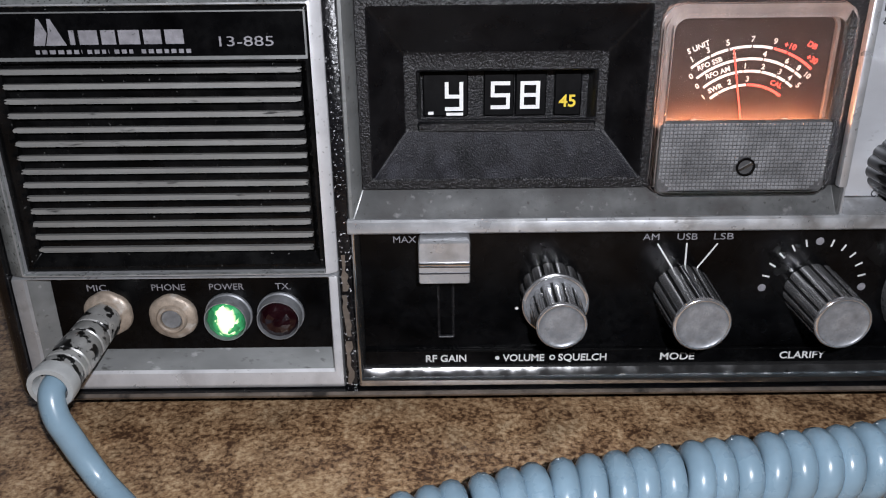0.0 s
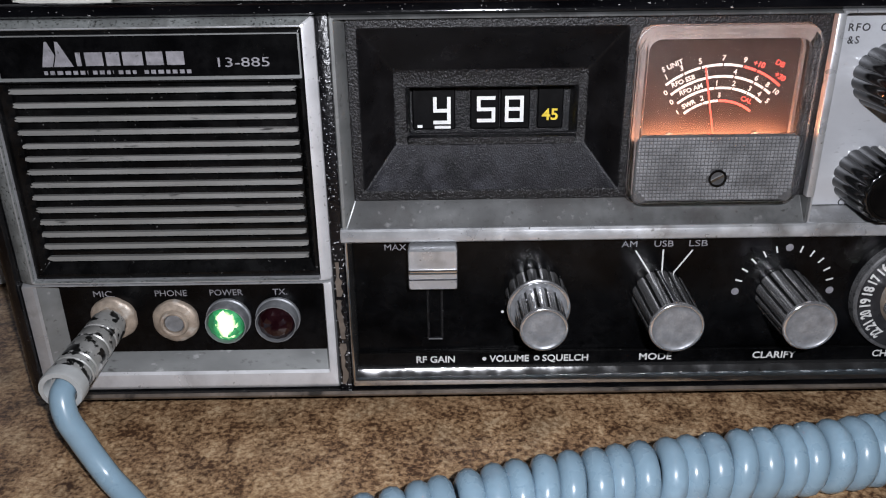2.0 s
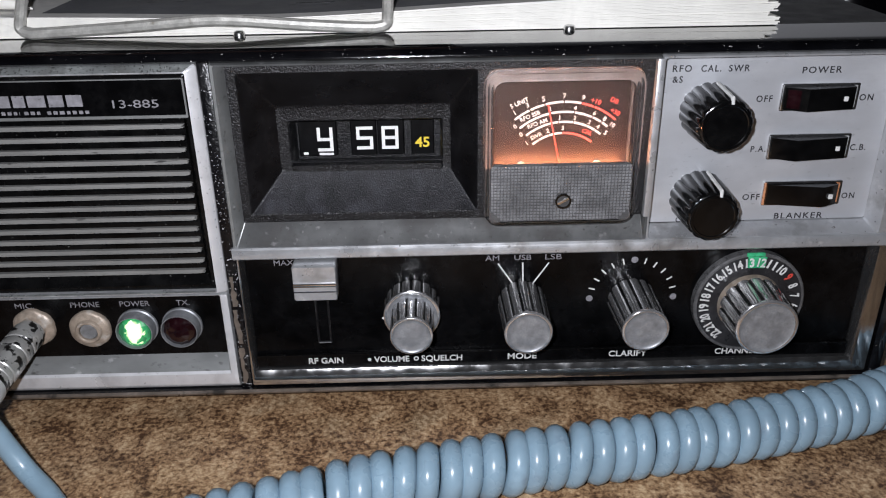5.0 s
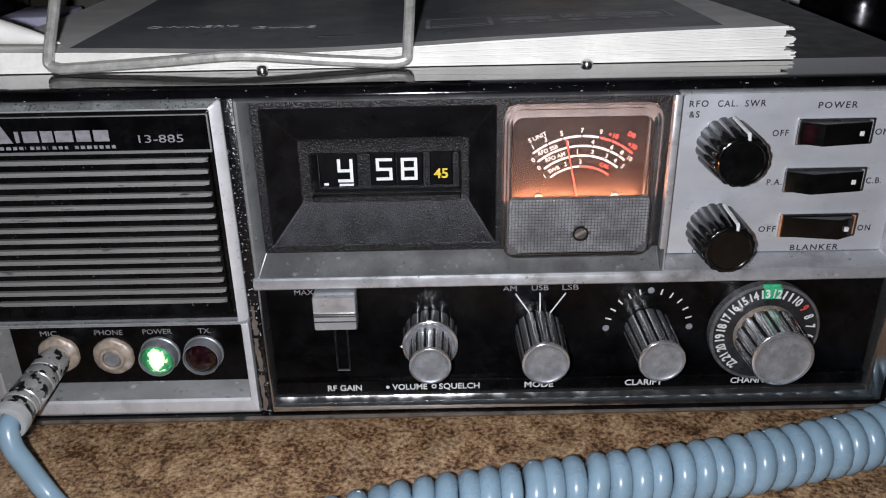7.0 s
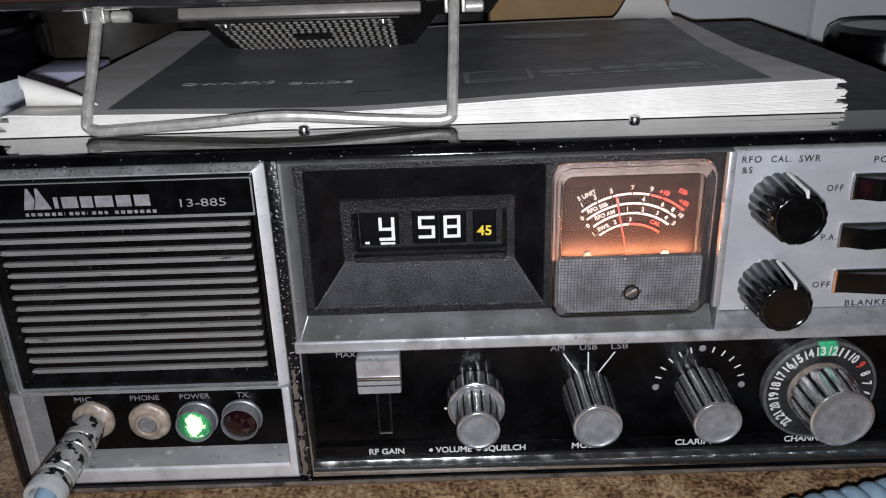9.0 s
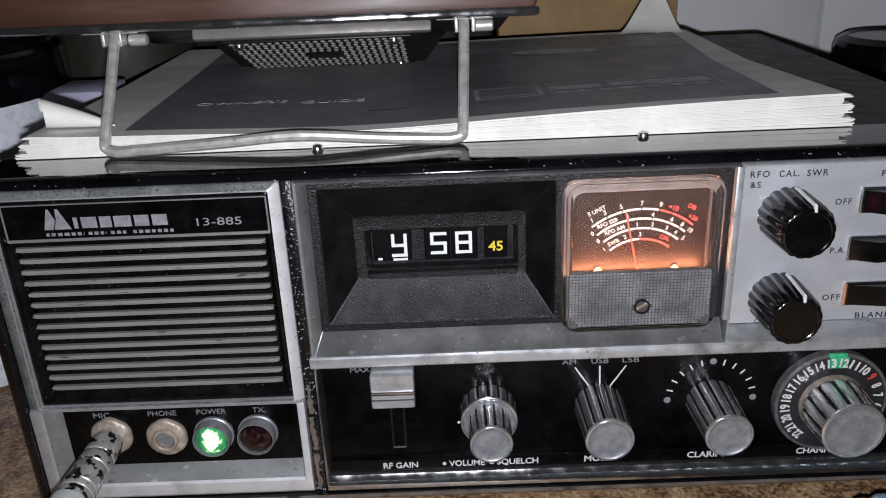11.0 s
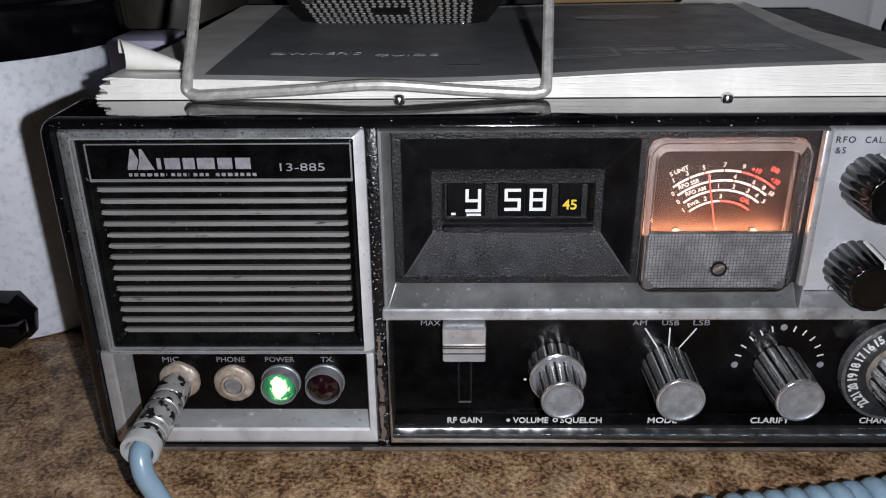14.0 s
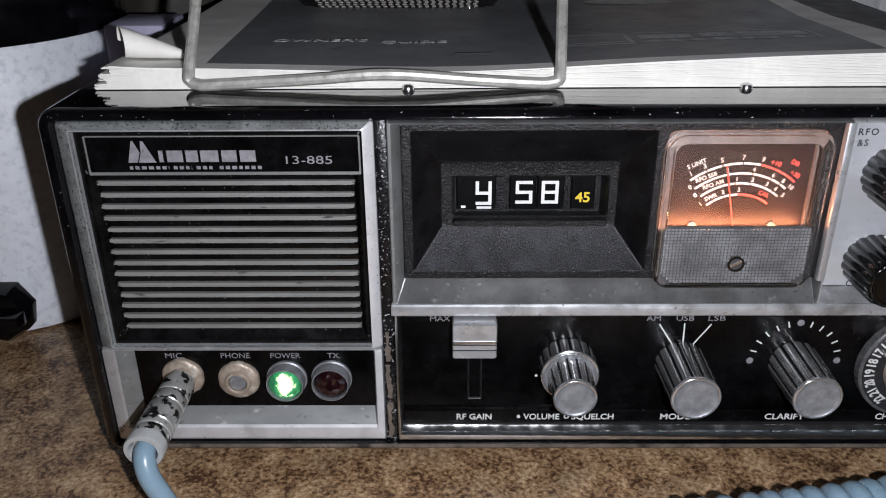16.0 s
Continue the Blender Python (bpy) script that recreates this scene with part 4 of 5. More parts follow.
part("print_dot", loft([ring(24.6, 43.6, 0.6, 4.95, 10), ring(24.6, 43.6, 0.6, 4.85, 10)], False, True), M_WHITE, panel)
CX = 126.2
for i in range(13):
    a = radians(-90 + 15 * i)
    if i in (0, 6, 12):
        part("scale_dot", loft([ring(CX + 17.2 * math.sin(a), KZ + 1.0 + 17.2 * math.cos(a), 1.4, 4.95, 16), ring(CX + 17.2 * math.sin(a), KZ + 1.0 + 17.2 * math.cos(a), 1.4, 4.85, 16)], False, True), M_GREY, panel)
    else:
        part("scale_tick", strokes([(CX + 16.0 * math.sin(a), KZ + 1.0 + 16.0 * math.cos(a), CX + 18.0 * math.sin(a), KZ + 1.0 + 18.0 * math.cos(a))], 0.6, 4.95), M_WHITE, panel)
# slider
sl = part("gain_slot", loft([rrect(-3.0, 2.8, 32.4, 72.0, 0.4, 4.9), rrect(-3.0, 2.8, 32.4, 72.0, 0.4, 4.6), rrect(-2.4, 2.2, 33.2, 72.0, 0.3, 4.6), rrect(-0.9, 0.8, 34.0, 72.0, 0.3, 6.5)], False, True), M_TEX, radio, "vertical slider slot")
part("slot_end", strokes([(-2.3, 32.8, 2.2, 32.8)], 0.45, 4.6), M_CAP, sl)
part("slider_knob", loft([rrect(-8.6, 7.6, 58.6, 73.2, 0.8, 4.4), rrect(-9.0, 7.9, 58.4, 73.4, 0.8, -1.0), rrect(-9.0, 7.9, 58.4, 73.4, 0.8, -5.4), rrect(-8.7, 7.6, 58.8, 73.0, 0.8, -6.0), rrect(-8.6, 7.5, 63.2, 65.2, 0.4, -6.0)], False, True), M_ALU, sl, "silver slider cap pushed to the top")
part("slider_line", box(-8.9, 7.8, -6.3, -5.6, 62.2, 62.7), M_INK, sl)
part("slider_ridge", box(-8.9, 7.8, -6.7, -5.6, 64.6, 66.4, 0.4), M_CHROME, sl)

CHROME = (M_KNOB, M_CAP, M_GROOVE)
vol = knob("volume_knob", 36.6, KZ + 0.2, [(11.4, 4.6), (11.2, -3.6)], CHROME, "fluted chrome outer ring of a double knob", 16)
knob("squelch_knob", 36.6, KZ + 0.2, [(8.7, -4.6), (8.2, -18.6)], CHROME, "fluted chrome inner knob with a dull cap", 14)
mk = knob("mode_knob", 81.3, KZ + 0.2, [(9.9, 4.6), (9.3, -18.6)], CHROME, "fluted chrome selector knob", 14)
part("pointer_line", tube([(81.3 - 1.0, 3.6, KZ + 9.9), (81.3 - 0.9, -18.2, KZ + 9.4)], 0.35, 6), M_INK, mk)
knob("clarify_knob", CX, KZ + 0.2, [(9.8, 4.6), (9.1, -18.6)], CHROME, "fluted chrome tuning knob", 14)
dx, dz = 173.5, KZ - 0.7
dial = part("channel_dial", loft([ring(dx, dz, 21.6, 4.8, 64), ring(dx, dz, 21.6, 1.6, 64), ring(dx, dz, 21.0, 1.0, 64), ring(dx, dz, 12.5, 1.0, 64)], False, True), M_SMOKE, radio, "black channel dial with white numbers")
part("dial_rim", loft([ring(dx, dz, 22.5, 4.9, 64), ring(dx, dz, 22.5, 1.4, 64), ring(dx, dz, 22.0, 0.9, 64), ring(dx, dz, 21.2, 0.9, 64), ring(dx, dz, 21.1, 1.3, 64)], False, False), M_DIALRIM, dial)
for i, s in enumerate("22 21 20 19 18 17 16 15 14 13 12 11 10 9 8 7 6".split()):
    a = -140 + 14.7 * i
    ar = radians(a)
    text("dial_number", s, dx + 18.4 * math.sin(ar), dz + 18.4 * math.cos(ar), 0.93, 3.6, M_RED if s == "9" else M_WHITE, dial, 3.4 if len(s) > 1 else 1.7, spin=-a, bold=0.16)
part("channel_window", slab([(dx - 2.8, dz + 16.0), (dx + 4.0, dz + 16.0), (dx + 4.4, dz + 20.9), (dx - 3.2, dz + 20.9)], 0.97, 1.2), M_GREENWIN, dial, "green lit channel pointer")
part("pointer_glow", slab([(dx - 4.0, dz + 21.2), (dx + 3.4, dz + 21.2), (dx + 3.2, dz + 22.6), (dx - 3.8, dz + 22.6)], 0.7, 1.4), M_GREENWIN, dial)
part("dial_hub", loft([ring(dx, dz, 13.0, 1.0, 40), ring(dx, dz, 12.6, -1.6, 40), ring(dx, dz, 10, -1.8, 40)], False, True), M_BRASS, dial)
knob("channel_knob", dx, dz, [(13.0, -1.6), (12.0, -17.4)], CHROME, "large fluted chrome channel knob", 14)
for x, z, turn in ((149.0, 127.6, 8), (149.0, 93.2, 12)):
    k = knob("selector_knob", x, z, [(10.9, 8.0), (9.9, -11.0)], (M_KBLACK, M_KBLACK), "fluted black knob with a white pointer line", 16, depth=0.07, collar=False)
    a = radians(turn)
    part("pointer_line", tube([(x + 11.0 * math.sin(a), 6.0, z + 11.0 * math.cos(a)), (x + 10.1 * math.sin(a), -11.2, z + 10.1 * math.cos(a)), (x + 8.0 * math.sin(a), -12.4, z + 8.0 * math.cos(a))], 0.75, 6), M_WHITE, k)

# ---- microphone cable ----
cable = thing("microphone_cable", (-0.11, -0.05, 0.0), "pale blue coiled microphone cable plugged into the radio", "cable")
ax0, ax1 = Vector((-117.6, 0.5, 43.4)), Vector((-119.4, -40.0, 41.0))


def turned(levels, seg=28):
    """A turned body along the plug's axis: (distance, radius) pairs in millimetres."""
    d = (ax1 - ax0).normalized()
    s = d.cross(Vector((0, 0, 1))).normalized()
    u = s.cross(d)
    return loft([[tuple(ax0 + d * q + (s * math.cos(2 * math.pi * k / seg) + u * math.sin(2 * math.pi * k / seg)) * r) for k in range(seg)] for q, r in levels], False, True)


plug = part("plug", turned([(-0.5, 5.6), (2, 5.9), (2, 6.3), (10, 6.4), (10.4, 6.0), (11, 6.4), (16, 6.5), (16.4, 6.1), (17.2, 6.6), (27, 6.8), (27.4, 6.4), (28.4, 6.4), (28.8, 6.9), (30.4, 6.9), (30.8, 6.6), (31.6, 6.9), (36, 7.0)]), M_PLUG, cable, "worn metal plug with flaking black paint")
part("plug_collar", turned([(34.8, 7.0), (35.0, 7.2), (39.2, 7.3), (39.9, 7.0), (40.0, 5.4), (38.0, 4.8), (34, 4.4)]), M_COLLAR, plug, "pale grey plastic collar")
lead = spline([(-118.9, -33, 41.3), (-119.0, -39.4, 39.8), (-117.4, -42.8, 33.8), (-114.2, -43.4, 25.8), (-110.4, -44.2, 17.8), (-105.5, -46.6, 11.5), (-97, -52.5, 6.8), (-90, -60, 4.6), (-82, -73, 4.4), (-73, -83, 6.0), (-65, -87, 12), (-62, -87, 20.0)], 10)
part("lead", tube(lead, 3.9, 14), M_CORD, cable)
axis = spline([(-62, -87, 12.3), (-12, -70.5, 12.3), (25, -58.8, 12.3), (55, -52.6, 12.3), (87, -47, 12.3), (141, -38.8, 12.3), (188, -28.3, 12.3), (222, -18, 12.3), (256, -2, 12.3), (292, 24, 12.3)], 40)
total = [0.0]
for p, q in zip(axis, axis[1:]):
    total.append(total[-1] + (q - p).length)
pts = []
PITCH, HR = 8.2, 7.9
steps = int(total[-1] / PITCH * 18)
j = 0
for i in range(steps):
    s = total[-1] * i / steps
    while total[j + 1] < s:
        j += 1
    p = axis[j].lerp(axis[j + 1], (s - total[j]) / (total[j + 1] - total[j]))
    d = (axis[j + 1] - axis[j]).normalized()
    side = d.cross(Vector((0, 0, 1))).normalized()
    wob = 0.42 * math.sin(s * 0.21) + 0.34 * math.sin(s * 0.47 + 1.0) + 0.2 * math.sin(s * 0.093)
    a = 2 * math.pi * s / PITCH + wob
    pts.append(p + (side * math.cos(a) + Vector((0, 0, 1)) * math.sin(a)) * HR)
part("coil", tube(pts, 4.25, 12), M_CORD, cable, "tight coil of pale blue cord lying on the counter")

# ---- manual on the radio ----
manual = thing("owners_manual", (0.02, 0.12, 0.155), "thick stapled owner's manual with a faded grey cover on the radio", "book")
rng = random.Random(4)
NP, LEAF = 22, 0.443


def leaf_gain(x, b):
    """How loosely the leaves lie: pressed together under the wire and at the back, fanned at the far end."""
    k = min(1.0, max(0.0, (x + 20) / 130))
    k = 0.70 + 0.30 * k * k * (3 - 2 * k)
    return k + (0.6 - k) * min(1.0, b / 3)


def lift_of(i, x, b):
    """How far the underside of leaf i bows up from a flat pile."""
    q = i / NP
    lift = 0.45 * math.sin(x * 0.021 + 0.2 * i) * q + 1.9 * max(0.0, (x - 90) / 90) * q * max(0, 1 - b / 3) - 1.2 * q * math.exp(-((x + 20) / 60) ** 2)
    return lift + 1.3 * max(0.0, q - 0.15) * max(0.0, (-112 - x) / 28) ** 2 * max(0.0, 1 - b / 2)


for i in range(NP):
    jx = rng.uniform(-2.0, 2.0)
    bm = bmesh.new()
    nxs, nys = 24, 6
    top, bot = [], []
    for a in range(nxs + 1):
        x = -139.5 + jx * 1.3 * (1 - a / nxs) + 0.15 * i + a * (316.0 - 0.18 * i - jx * 1.4) / nxs
        for b in range(nys + 1):
            y = 27.0 + 0.10 * i + (0.55 if i % 6 == 2 else 0.0) * (0.7 + 0.5 * math.sin(x * 0.03 + i)) * (b == 0) + (0.07 * math.sin(i * 2.1) + jx * 0.03) * (1 if b else 0.6 + 0.4 * math.sin(x * 0.05 + i * 1.7)) + b * 222.0 / nys
            g = leaf_gain(x, b)
            top.append(bm.verts.new((x * MM, y * MM, (155.3 + (i + 1) * LEAF * g - 0.02 + lift_of(i + 1, x, b)) * MM)))
            bot.append(bm.verts.new((x * MM, y * MM, (155.3 + i * LEAF * g + lift_of(i, x, b) - (0.0 if i else 0.2)) * MM)))
    w = nys + 1
    for a in range(nxs):
        for b in range(nys):
            q = (a * w + b, (a + 1) * w + b, (a + 1) * w + b + 1, a * w + b + 1)
            bm.faces.new([top[k] for k in q])
            bm.faces.new([bot[k] for k in reversed(q)])
    edge = [a * w for a in range(nxs + 1)] + [nxs * w + b for b in range(1, w)] + [a * w + nys for a in range(nxs - 1, -1, -1)] + [b for b in range(nys - 1, 0, -1)]
    for k, e in enumerate(edge):
        f = edge[(k + 1) % len(edge)]
        bm.faces.new((top[e], top[f], bot[f], bot[e]))
    part("page_sheaf", bm, M_PAPER if i < NP - 1 else M_COVERPALE, manual, "" if i < NP - 1 else "pale worn cover margin")


def top_z(x, y):
    """Height of the cover's upper face."""
    b = (y - 27) / 222.0 * 6
    return 155.3 + NP * LEAF * leaf_gain(x, b) + lift_of(NP, x, b)


def sheet(x0, x1, y0, y1, lift, nxs, nys, skew=0.0, narrow=0.0):
    bm = bmesh.new()
    g = []
    for a in range(nxs + 1):
        for b in range(nys + 1):
            x, y = x0 + (x1 - x0) * a / nxs, y0 + (y1 - y0) * b / nys
            x += skew * b / nys * (1 - a / nxs) - narrow * (1 - b / nys) * a / nxs
            g.append(bm.verts.new((x * MM, y * MM, (top_z(x, y) + lift) * MM)))
    w = nys + 1
    for a in range(nxs):
        for b in range(nys):
            bm.faces.new((g[a * w + b], g[(a + 1) * w + b], g[(a + 1) * w + b + 1], g[a * w + b + 1]))
    return bm


part("cover_print", sheet(-101, 165.5, 36, 240, 0.45, 24, 12, -9, 13), M_COVER, manual, "faded dark grey printed cover")
flat = lambda x, y: Matrix.Translation((x * MM, y * MM, (top_z(x, y) + 0.75) * MM))
text("cover_title", "OWNER'S", 0, 0, 0, 4.8, M_COVERINK, manual, 40, m=Matrix.Translation((0, 0, 0.0009)) @ flat(-64.5, 79), bold=0.1)
text("cover_title", "GUIDE", 0, 0, 0, 4.8, M_COVERINK, manual, 28, m=Matrix.Translation((0, 0, 0.0009)) @ flat(-25, 79), bold=0.1)
# printed picture of the set and rows of small knobs on the cover
for x0, x1, y0, y1 in ((37, 66, 56, 58), (37, 66, 79, 81), (37, 39, 58, 79), (64, 66, 58, 79), (70, 92, 66, 76), (96, 108, 67, 77), (112, 140, 66, 78), (40, 63, 60.5, 62), (69, 143, 80.5, 82), (69, 143, 58.5, 60), (141.5, 143, 60, 80.5), (98, 108, 60.5, 63), (114, 130, 62, 64)):
    part("cover_picture", sheet(x0, x1, y0 + 9, y1 + 9, 0.62, 3, 2), M_COVERINK, manual)
for x in (74, 83, 92, 101, 112, 122, 133):
    c = flat(x, 69)
    bm = bmesh.new()
    bmesh.ops.create_circle(bm, cap_ends=True, radius=0.0026, segments=14, matrix=c)
    part("cover_dot", bm, M_COVERINK, manual)
bm = bmesh.new()
bmesh.ops.create_circle(bm, cap_ends=True, radius=0.024, segments=28, matrix=flat(86, 186) @ Matrix.Diagonal((1, 0.36, 1, 1)))
part("cover_oval", bm, M_COVERINK, manual)
# a shadow drawn as a flat dark wedge of colour on the cover
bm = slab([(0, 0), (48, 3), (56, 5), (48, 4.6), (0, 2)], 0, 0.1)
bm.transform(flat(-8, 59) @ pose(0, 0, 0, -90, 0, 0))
part("cover_drawn_shadow", bm, M_INK, manual)


def curled(x0, y0, along, across, length, width, rise, name, label):
    """A page corner that lifts and curls over."""
    bm = bmesh.new()
    g = []
    A, C = Vector(along).normalized(), Vector(across).normalized()
    for a in range(13):
        t = a / 12
        for b in range(5):
            q = Vector((x0, y0, 0)) + A * (length * t) * (1 - 0.25 * t) + C * (width * (b / 4 - 0.5) * (1 - 0.72 * t))
            z = top_z(x0, y0) + 0.5 + rise * (1 - math.cos(t * 2.2)) / 1.6 + 0.8 * math.sin(b * 1.3 + t * 3)
            g.append(bm.verts.new((q.x * MM, q.y * MM, z * MM)))
    for a in range(12):
        for b in range(4):
            bm.faces.new((g[a * 5 + b], g[a * 5 + b + 1], g[a * 5 + b + 6], g[a * 5 + b + 5]))
    bmesh.ops.solidify(bm, geom=bm.faces[:], thickness=0.0003)
    part(name, bm, M_PAPER, manual, label)


bm = bmesh.new()
apex, g = Vector((-107, 43, top_z(-107, 43) + 0.7)), []
for a in range(11):
    t = a / 10
    for b in range(15):
        an = radians(-100 + 285 * b / 14)
        r = 0.3 + 5.6 * t ** 0.8
        g.append(bm.verts.new(((apex.x - 27 * t + 3.5 * t * math.cos(an)) * MM, (apex.y - 2 * t - r * math.cos(an)) * MM, (apex.z + r + 1.0 * t + r * math.sin(an)) * MM)))
for a in range(10):
    for b in range(14):
        bm.faces.new((g[a * 15 + b], g[a * 15 + b + 1], g[a * 15 + b + 16], g[a * 15 + b + 15]))
bmesh.ops.solidify(bm, geom=bm.faces[:], thickness=0.0003)
part("curled_corner", bm, M_PAPER, manual, "white page corner rolled over into a cone")
curled(152, 236, (0.25, 1.0, 0), (1, 0, 0), 24, 42, 20, "curled_corner", "page corner standing up at the back")

# ---- second radio propped on its wire stand above the manual ----
unit = thing("mobile_radio", (-0.04, 0.2, 0.167), "small brown-fronted mobile radio tilted back on a wire stand", "radio")
T = Matrix.Translation((-0.042, 0.046, 0.1985)) @ pose(0, 0, 0, -12, 0, 0)
T2 = Matrix.Translation((-0.037, 0.128, 0.1808)) @ pose(0, 0, 0, -21.1, 0, 0)


def tilted(bm):
    bm.transform(T)
    return bm


part("body", tilted(box(-100, 100, 11.5, 158, 7.0, 62, 4)), M_DARK, unit, "dark metal housing")
part("front_frame", tilted(box(-114, 102, -10, 12, 1.6, 66, 3)), M_BROWN, unit, "brown wood-look front frame")
part("front_trim", tilted(box(-114.5, 102.5, -10.8, -2, -0.4, 2.2, 0.6)), M_CHROME, unit)


def tipped(bm):
    bm.transform(T2)
    return bm


grp = part("speaker_housing", tipped(loft([[(x, y, 22) for x, y in ((-66, -20), (66, -20), (66, 70), (-66, 70))], [(x, y, 0.6) for x, y in ((-50, -7), (50, -7), (50, 63), (-50, 63))]], False, True)), M_DARK, unit, "dark tapered loudspeaker housing")
part("housing_lip", tipped(box(-57, 56, -11, -5.4, 0.4, 5.6, 1.0)), M_LIPTAN, grp, "pale metal lip of the loudspeaker housing")
part("speaker_plate", tipped(box(-45, 46, -5, 62, -0.6, 0.8, 0.4)), M_DARK, grp, "dark loudspeaker plate with rows of light perforations")
bm = bmesh.new()
for i in range(23):
    for j in range(13):
        if 9 <= i <= 13 and 5 <= j <= 7:
            continue
        x, y = -41 + i * 3.7 + (j % 2) * 0.6, -1.5 + j * 4.9
        rows_ = [[bm.verts.new(((x + 1.3 * k * math.cos(a * math.pi / 4)) * MM, (y + 1.75 * k * math.sin(a * math.pi / 4)) * MM, z)) for a in range(8)] for k, z in ((1, -0.0006), (0.8, -0.0010))]
        bm.faces.new(rows_[1])
        for a in range(8):
            bm.faces.new((rows_[0][a], rows_[0][(a + 1) % 8], rows_[1][(a + 1) % 8], rows_[1][a]))
tagged(part("perforation", tipped(bm), M_TAN, grp), kind="stuff")
for x, y in ((-37.5, 0), (37.5, 0), (-37.5, 56), (37.5, 56)):
    part("plate_screw", tipped(loft([[(x + r * math.cos(a * math.pi / 6), y + r * math.sin(a * math.pi / 6), z) for a in range(12)] for r, z in ((2.8, -0.6), (2.5, -2.2), (1.3, -2.9))], False, True)), M_CHROME, grp)
wire = [(-104.0, 56, 201), (-104.4, 40, 180), (-104.9, 26.2, 161.8), (-104.2, 24.6, 158.6), (-101.5, 24.0, 157.6), (-96, 23.6, 157.5)]
wire += [(-60, 22.5, 159.6), (-38, 22, 161.2), (-24, 22, 161.0), (0, 22.5, 159.0)]
wire += [(22, 23.6, 157.5), (27.2, 24.0, 157.6), (30.0, 24.6, 158.6), (30.6, 26.2, 161.8), (31.8, 40, 180), (33.0, 56, 201)]
part("wire_stand", tube([tuple(p) for p in spline(wire, 8)], 2.15, 10), M_WIRE, unit, "bent tarnished steel wire stand")
for x in (-105.0, 33.0):
    c = part("clip", box(x - 11, x + 11, 49, 57, 197.6, 198.4, 0.3), M_WIRE, unit, "flat metal bracket holding the wire")
    part("clip_jaw", box(x - 4.0, x - 2.6, 50, 57, 192.6, 197.7, 0.4), M_WIRE, c)
    part("clip_jaw", box(x + 2.6, x + 4.0, 50, 57, 192.6, 197.7, 0.4), M_WIRE, c)
    part("clip_pad", loft([[(x + 4.2 + q, 58 + r * math.cos(a * math.pi / 6), 194.0 + r * math.sin(a * math.pi / 6)) for a in range(12)] for q, r in ((0, 2.0), (0.4, 2.4), (6.6, 2.4), (7.2, 1.8))], True, True), M_WIRE, c)

# ---- things round the radio ----
PX, PY = -268.0, 178.0
crock = thing("slow_cooker", (PX * MM, PY * MM, 0), "white enamelled round pot with a black lid and dial", "pot")


def round_body(levels, seg=72):
    return loft([[(PX + r * math.cos(2 * math.pi * k / seg), PY + r * math.sin(2 * math.pi * k / seg), z) for k in range(seg)] for r, z in levels], True, True)


part("pot_body", round_body([(68, 0), (73, 1.5), (75, 8), (76, 150), (75, 152.5)]), M_CROCK, crock, "white textured enamel wall")
part("lid", round_body([(74, 152.3), (78, 153), (79, 156), (78.5, 176), (77, 178), (74, 179), (74, 182), (76, 184), (75, 205), (70, 209), (30, 212)]), M_LID, crock, "stepped shiny black lid")
bm = bmesh.new()
KX, KY = PX + 21, PY - 73
loft([[(KX + r * math.cos(a * math.pi / 4 + 0.2), y, 18 + r * math.sin(a * math.pi / 4 + 0.2)) for a in range(8)] for r, y in ((17, KY + 4), (17, KY - 4), (15, KY - 8), (12, KY - 9))], False, True, bm)
box(KX - 16, KX + 16, KY - 17, KY - 7, 14, 22, 1.5, bm)
part("dial_knob", bm, M_LID, crock, "black grip dial")
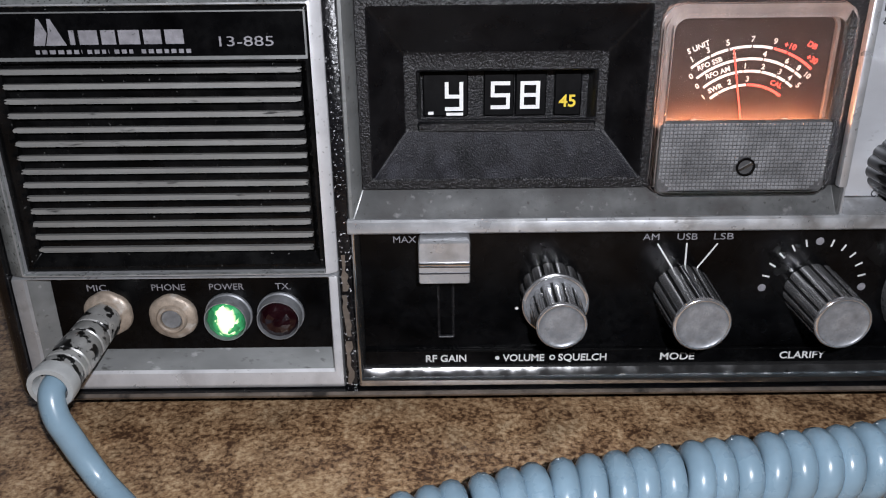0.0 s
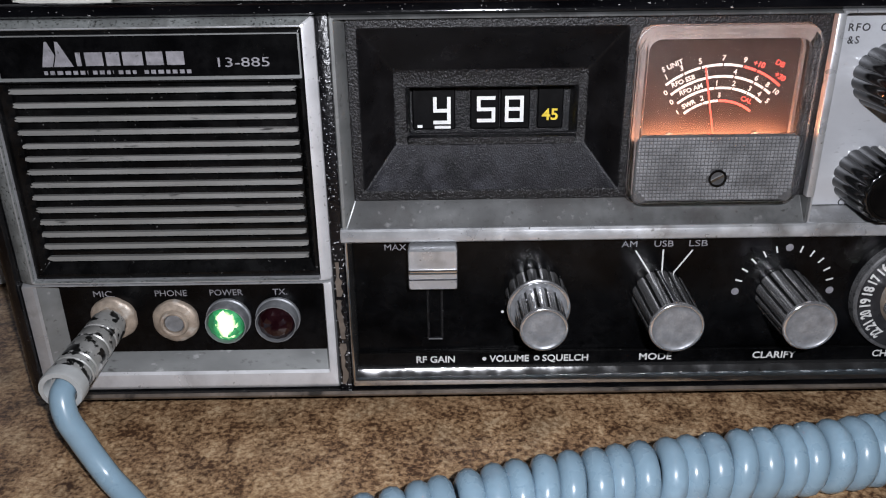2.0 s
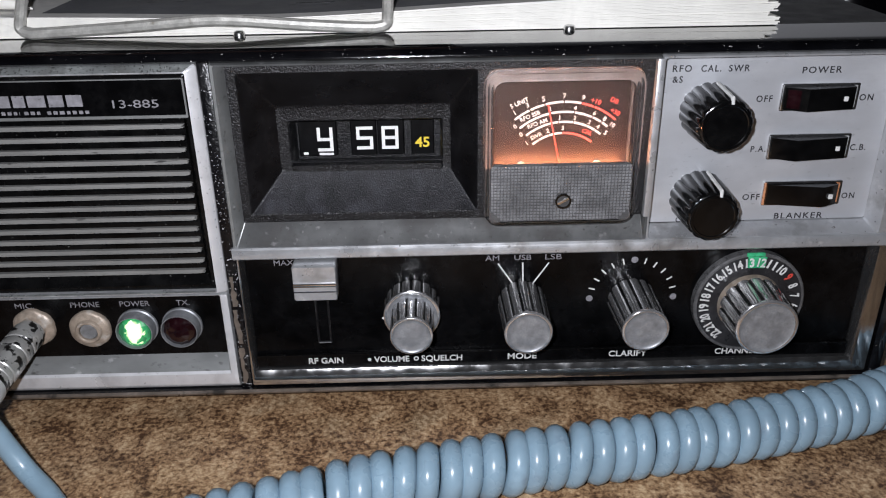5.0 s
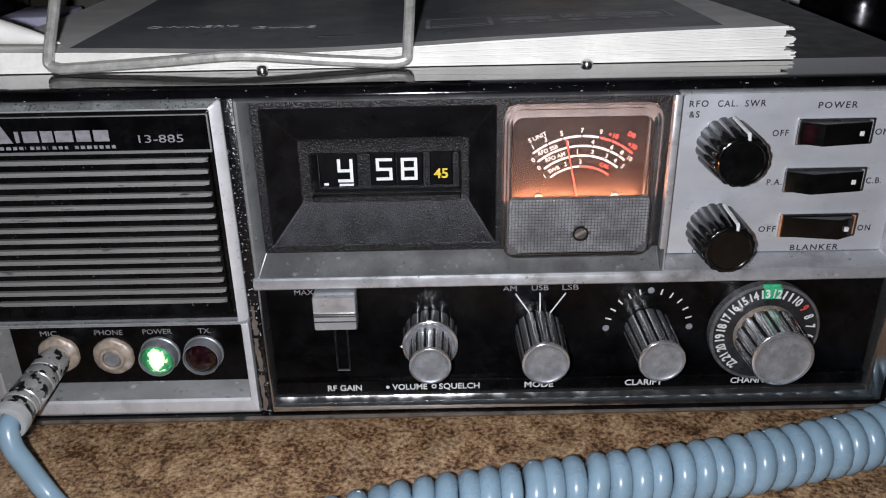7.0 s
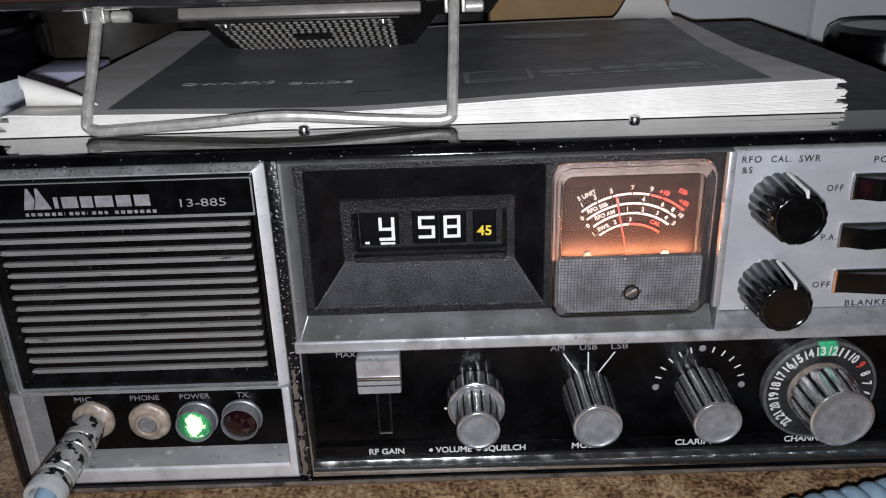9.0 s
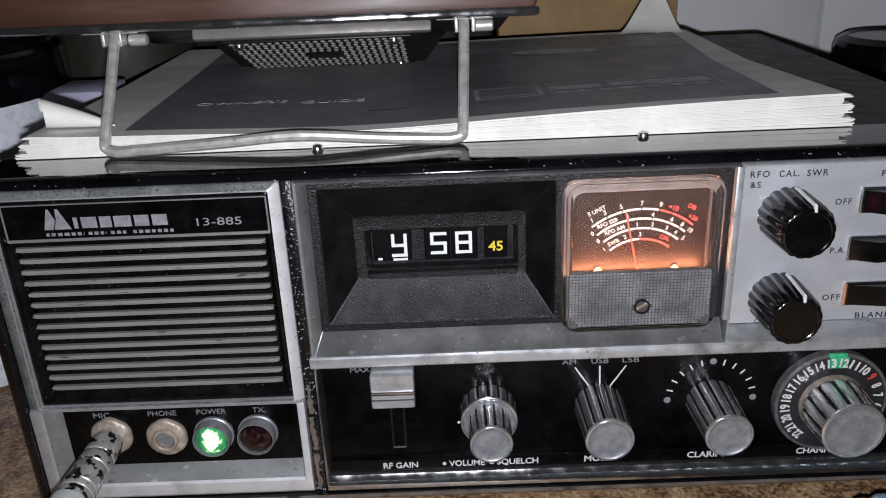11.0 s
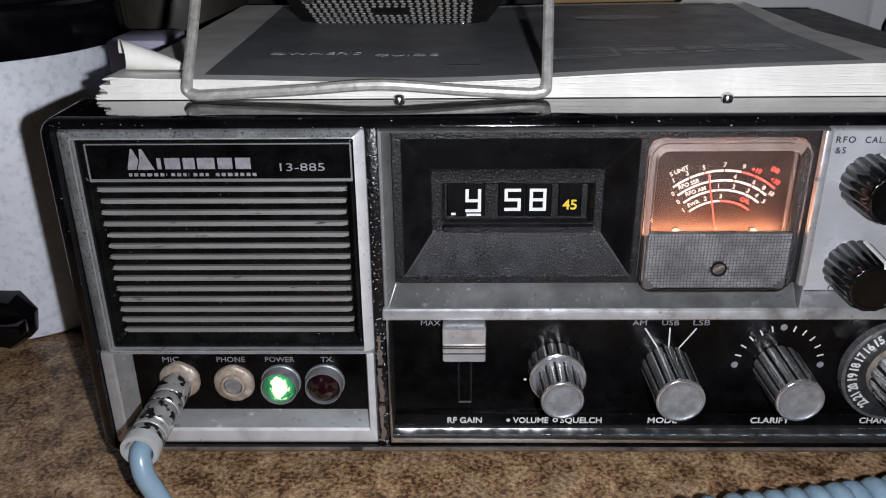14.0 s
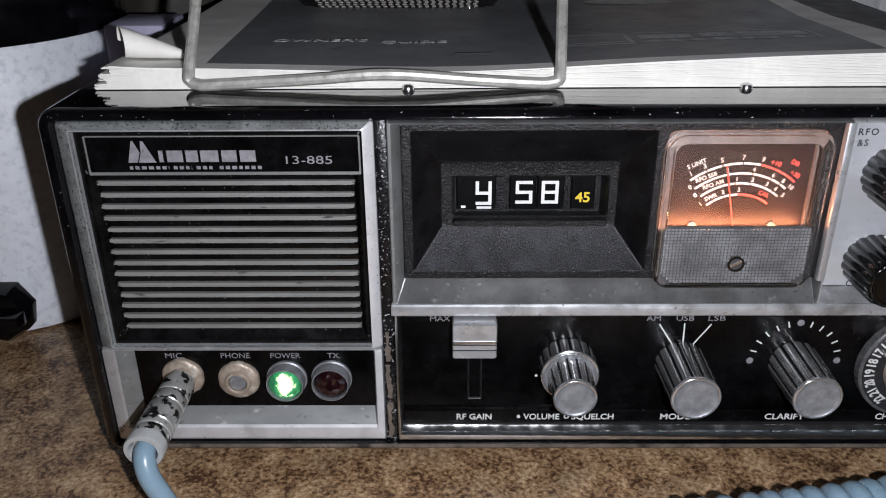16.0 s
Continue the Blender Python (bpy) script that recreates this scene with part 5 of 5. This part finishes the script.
solid("lilac_box", box(-186, -155, 150, 186, 0, 157, 1.5), M_LILAC, "small lilac cardboard packet standing behind the radio", "box")
# bottle and black box are added shapes for unidentified dark things at the back
dark = thing("dark_bottle_stand_in", (-0.19, 0.285, 0), "tall dull olive bottle shape standing in for a dark object behind the pot", "bottle")
bm = loft([[(-190 + r * math.cos(2 * math.pi * k / 32), 285 + r * math.sin(2 * math.pi * k / 32), z) for k in range(32)] for r, z in ((44, 0), (46, 4), (46, 190), (40, 206), (20, 226), (18, 250))], True, True)
part("bottle_body", bm, M_OLIVE, dark)
dark2 = thing("dark_box_stand_in", (-0.03, 0.365, 0), "large black box standing in for dark clutter against the wall", "box")
part("box_body", box(-330, 62, 340, 390, 0, 330, 4), M_DARK, dark2)
carton = thing("cardboard_box", (0.13, 0.353, 0), "open-sided brown cardboard box with punched holes", "box")
part("carton_wall", box(64, 190, 318, 388, 0, 235, 1.2), M_CARD, carton)
for x in (104, 124, 165):
    part("punched_hole", loft([ring(x, 172, 2.6, 318.2, 16), ring(x, 172, 2.6, 317.6, 16), ring(x, 172, 1.9, 317.6, 16), ring(x, 172, 1.6, 318.4, 16)], False, True), M_CARD, carton)
spk = thing("black_canister", (0.347, 0.312, 0), "tall black plastic canister with lime lettering", "canister")
bm = loft([[(347 + r * math.cos(2 * math.pi * k / 48), 312 + r * math.sin(2 * math.pi * k / 48), z) for k in range(48)] for r, z in ((40, 0), (43, 4), (43, 134), (41.5, 140), (36, 143.5), (34, 142), (20, 142))], True, True)
part("canister_body", bm, M_LID, spk)
for i, (z0, z1) in enumerate(((96, 101), (103, 107), (109, 114), (116, 120))):
    bm = bmesh.new()
    for k in range(3):
        a = radians(170 + k * 3.2)
        b = radians(170 + (k + 0.75) * 3.2)
        slab_pts = [(347 + 43.3 * math.cos(q), 312 + 43.3 * math.sin(q)) for q in (a, b)]
        (xa, ya), (xb, yb) = slab_pts
        v = [bm.verts.new((x * MM, y * MM, z * MM)) for x, y, z in ((xa, ya, z0), (xb, yb, z0), (xb, yb, z1), (xa, ya, z1))]
        bm.faces.new(v)
    part("print_bar", bm, M_LIME, spk)
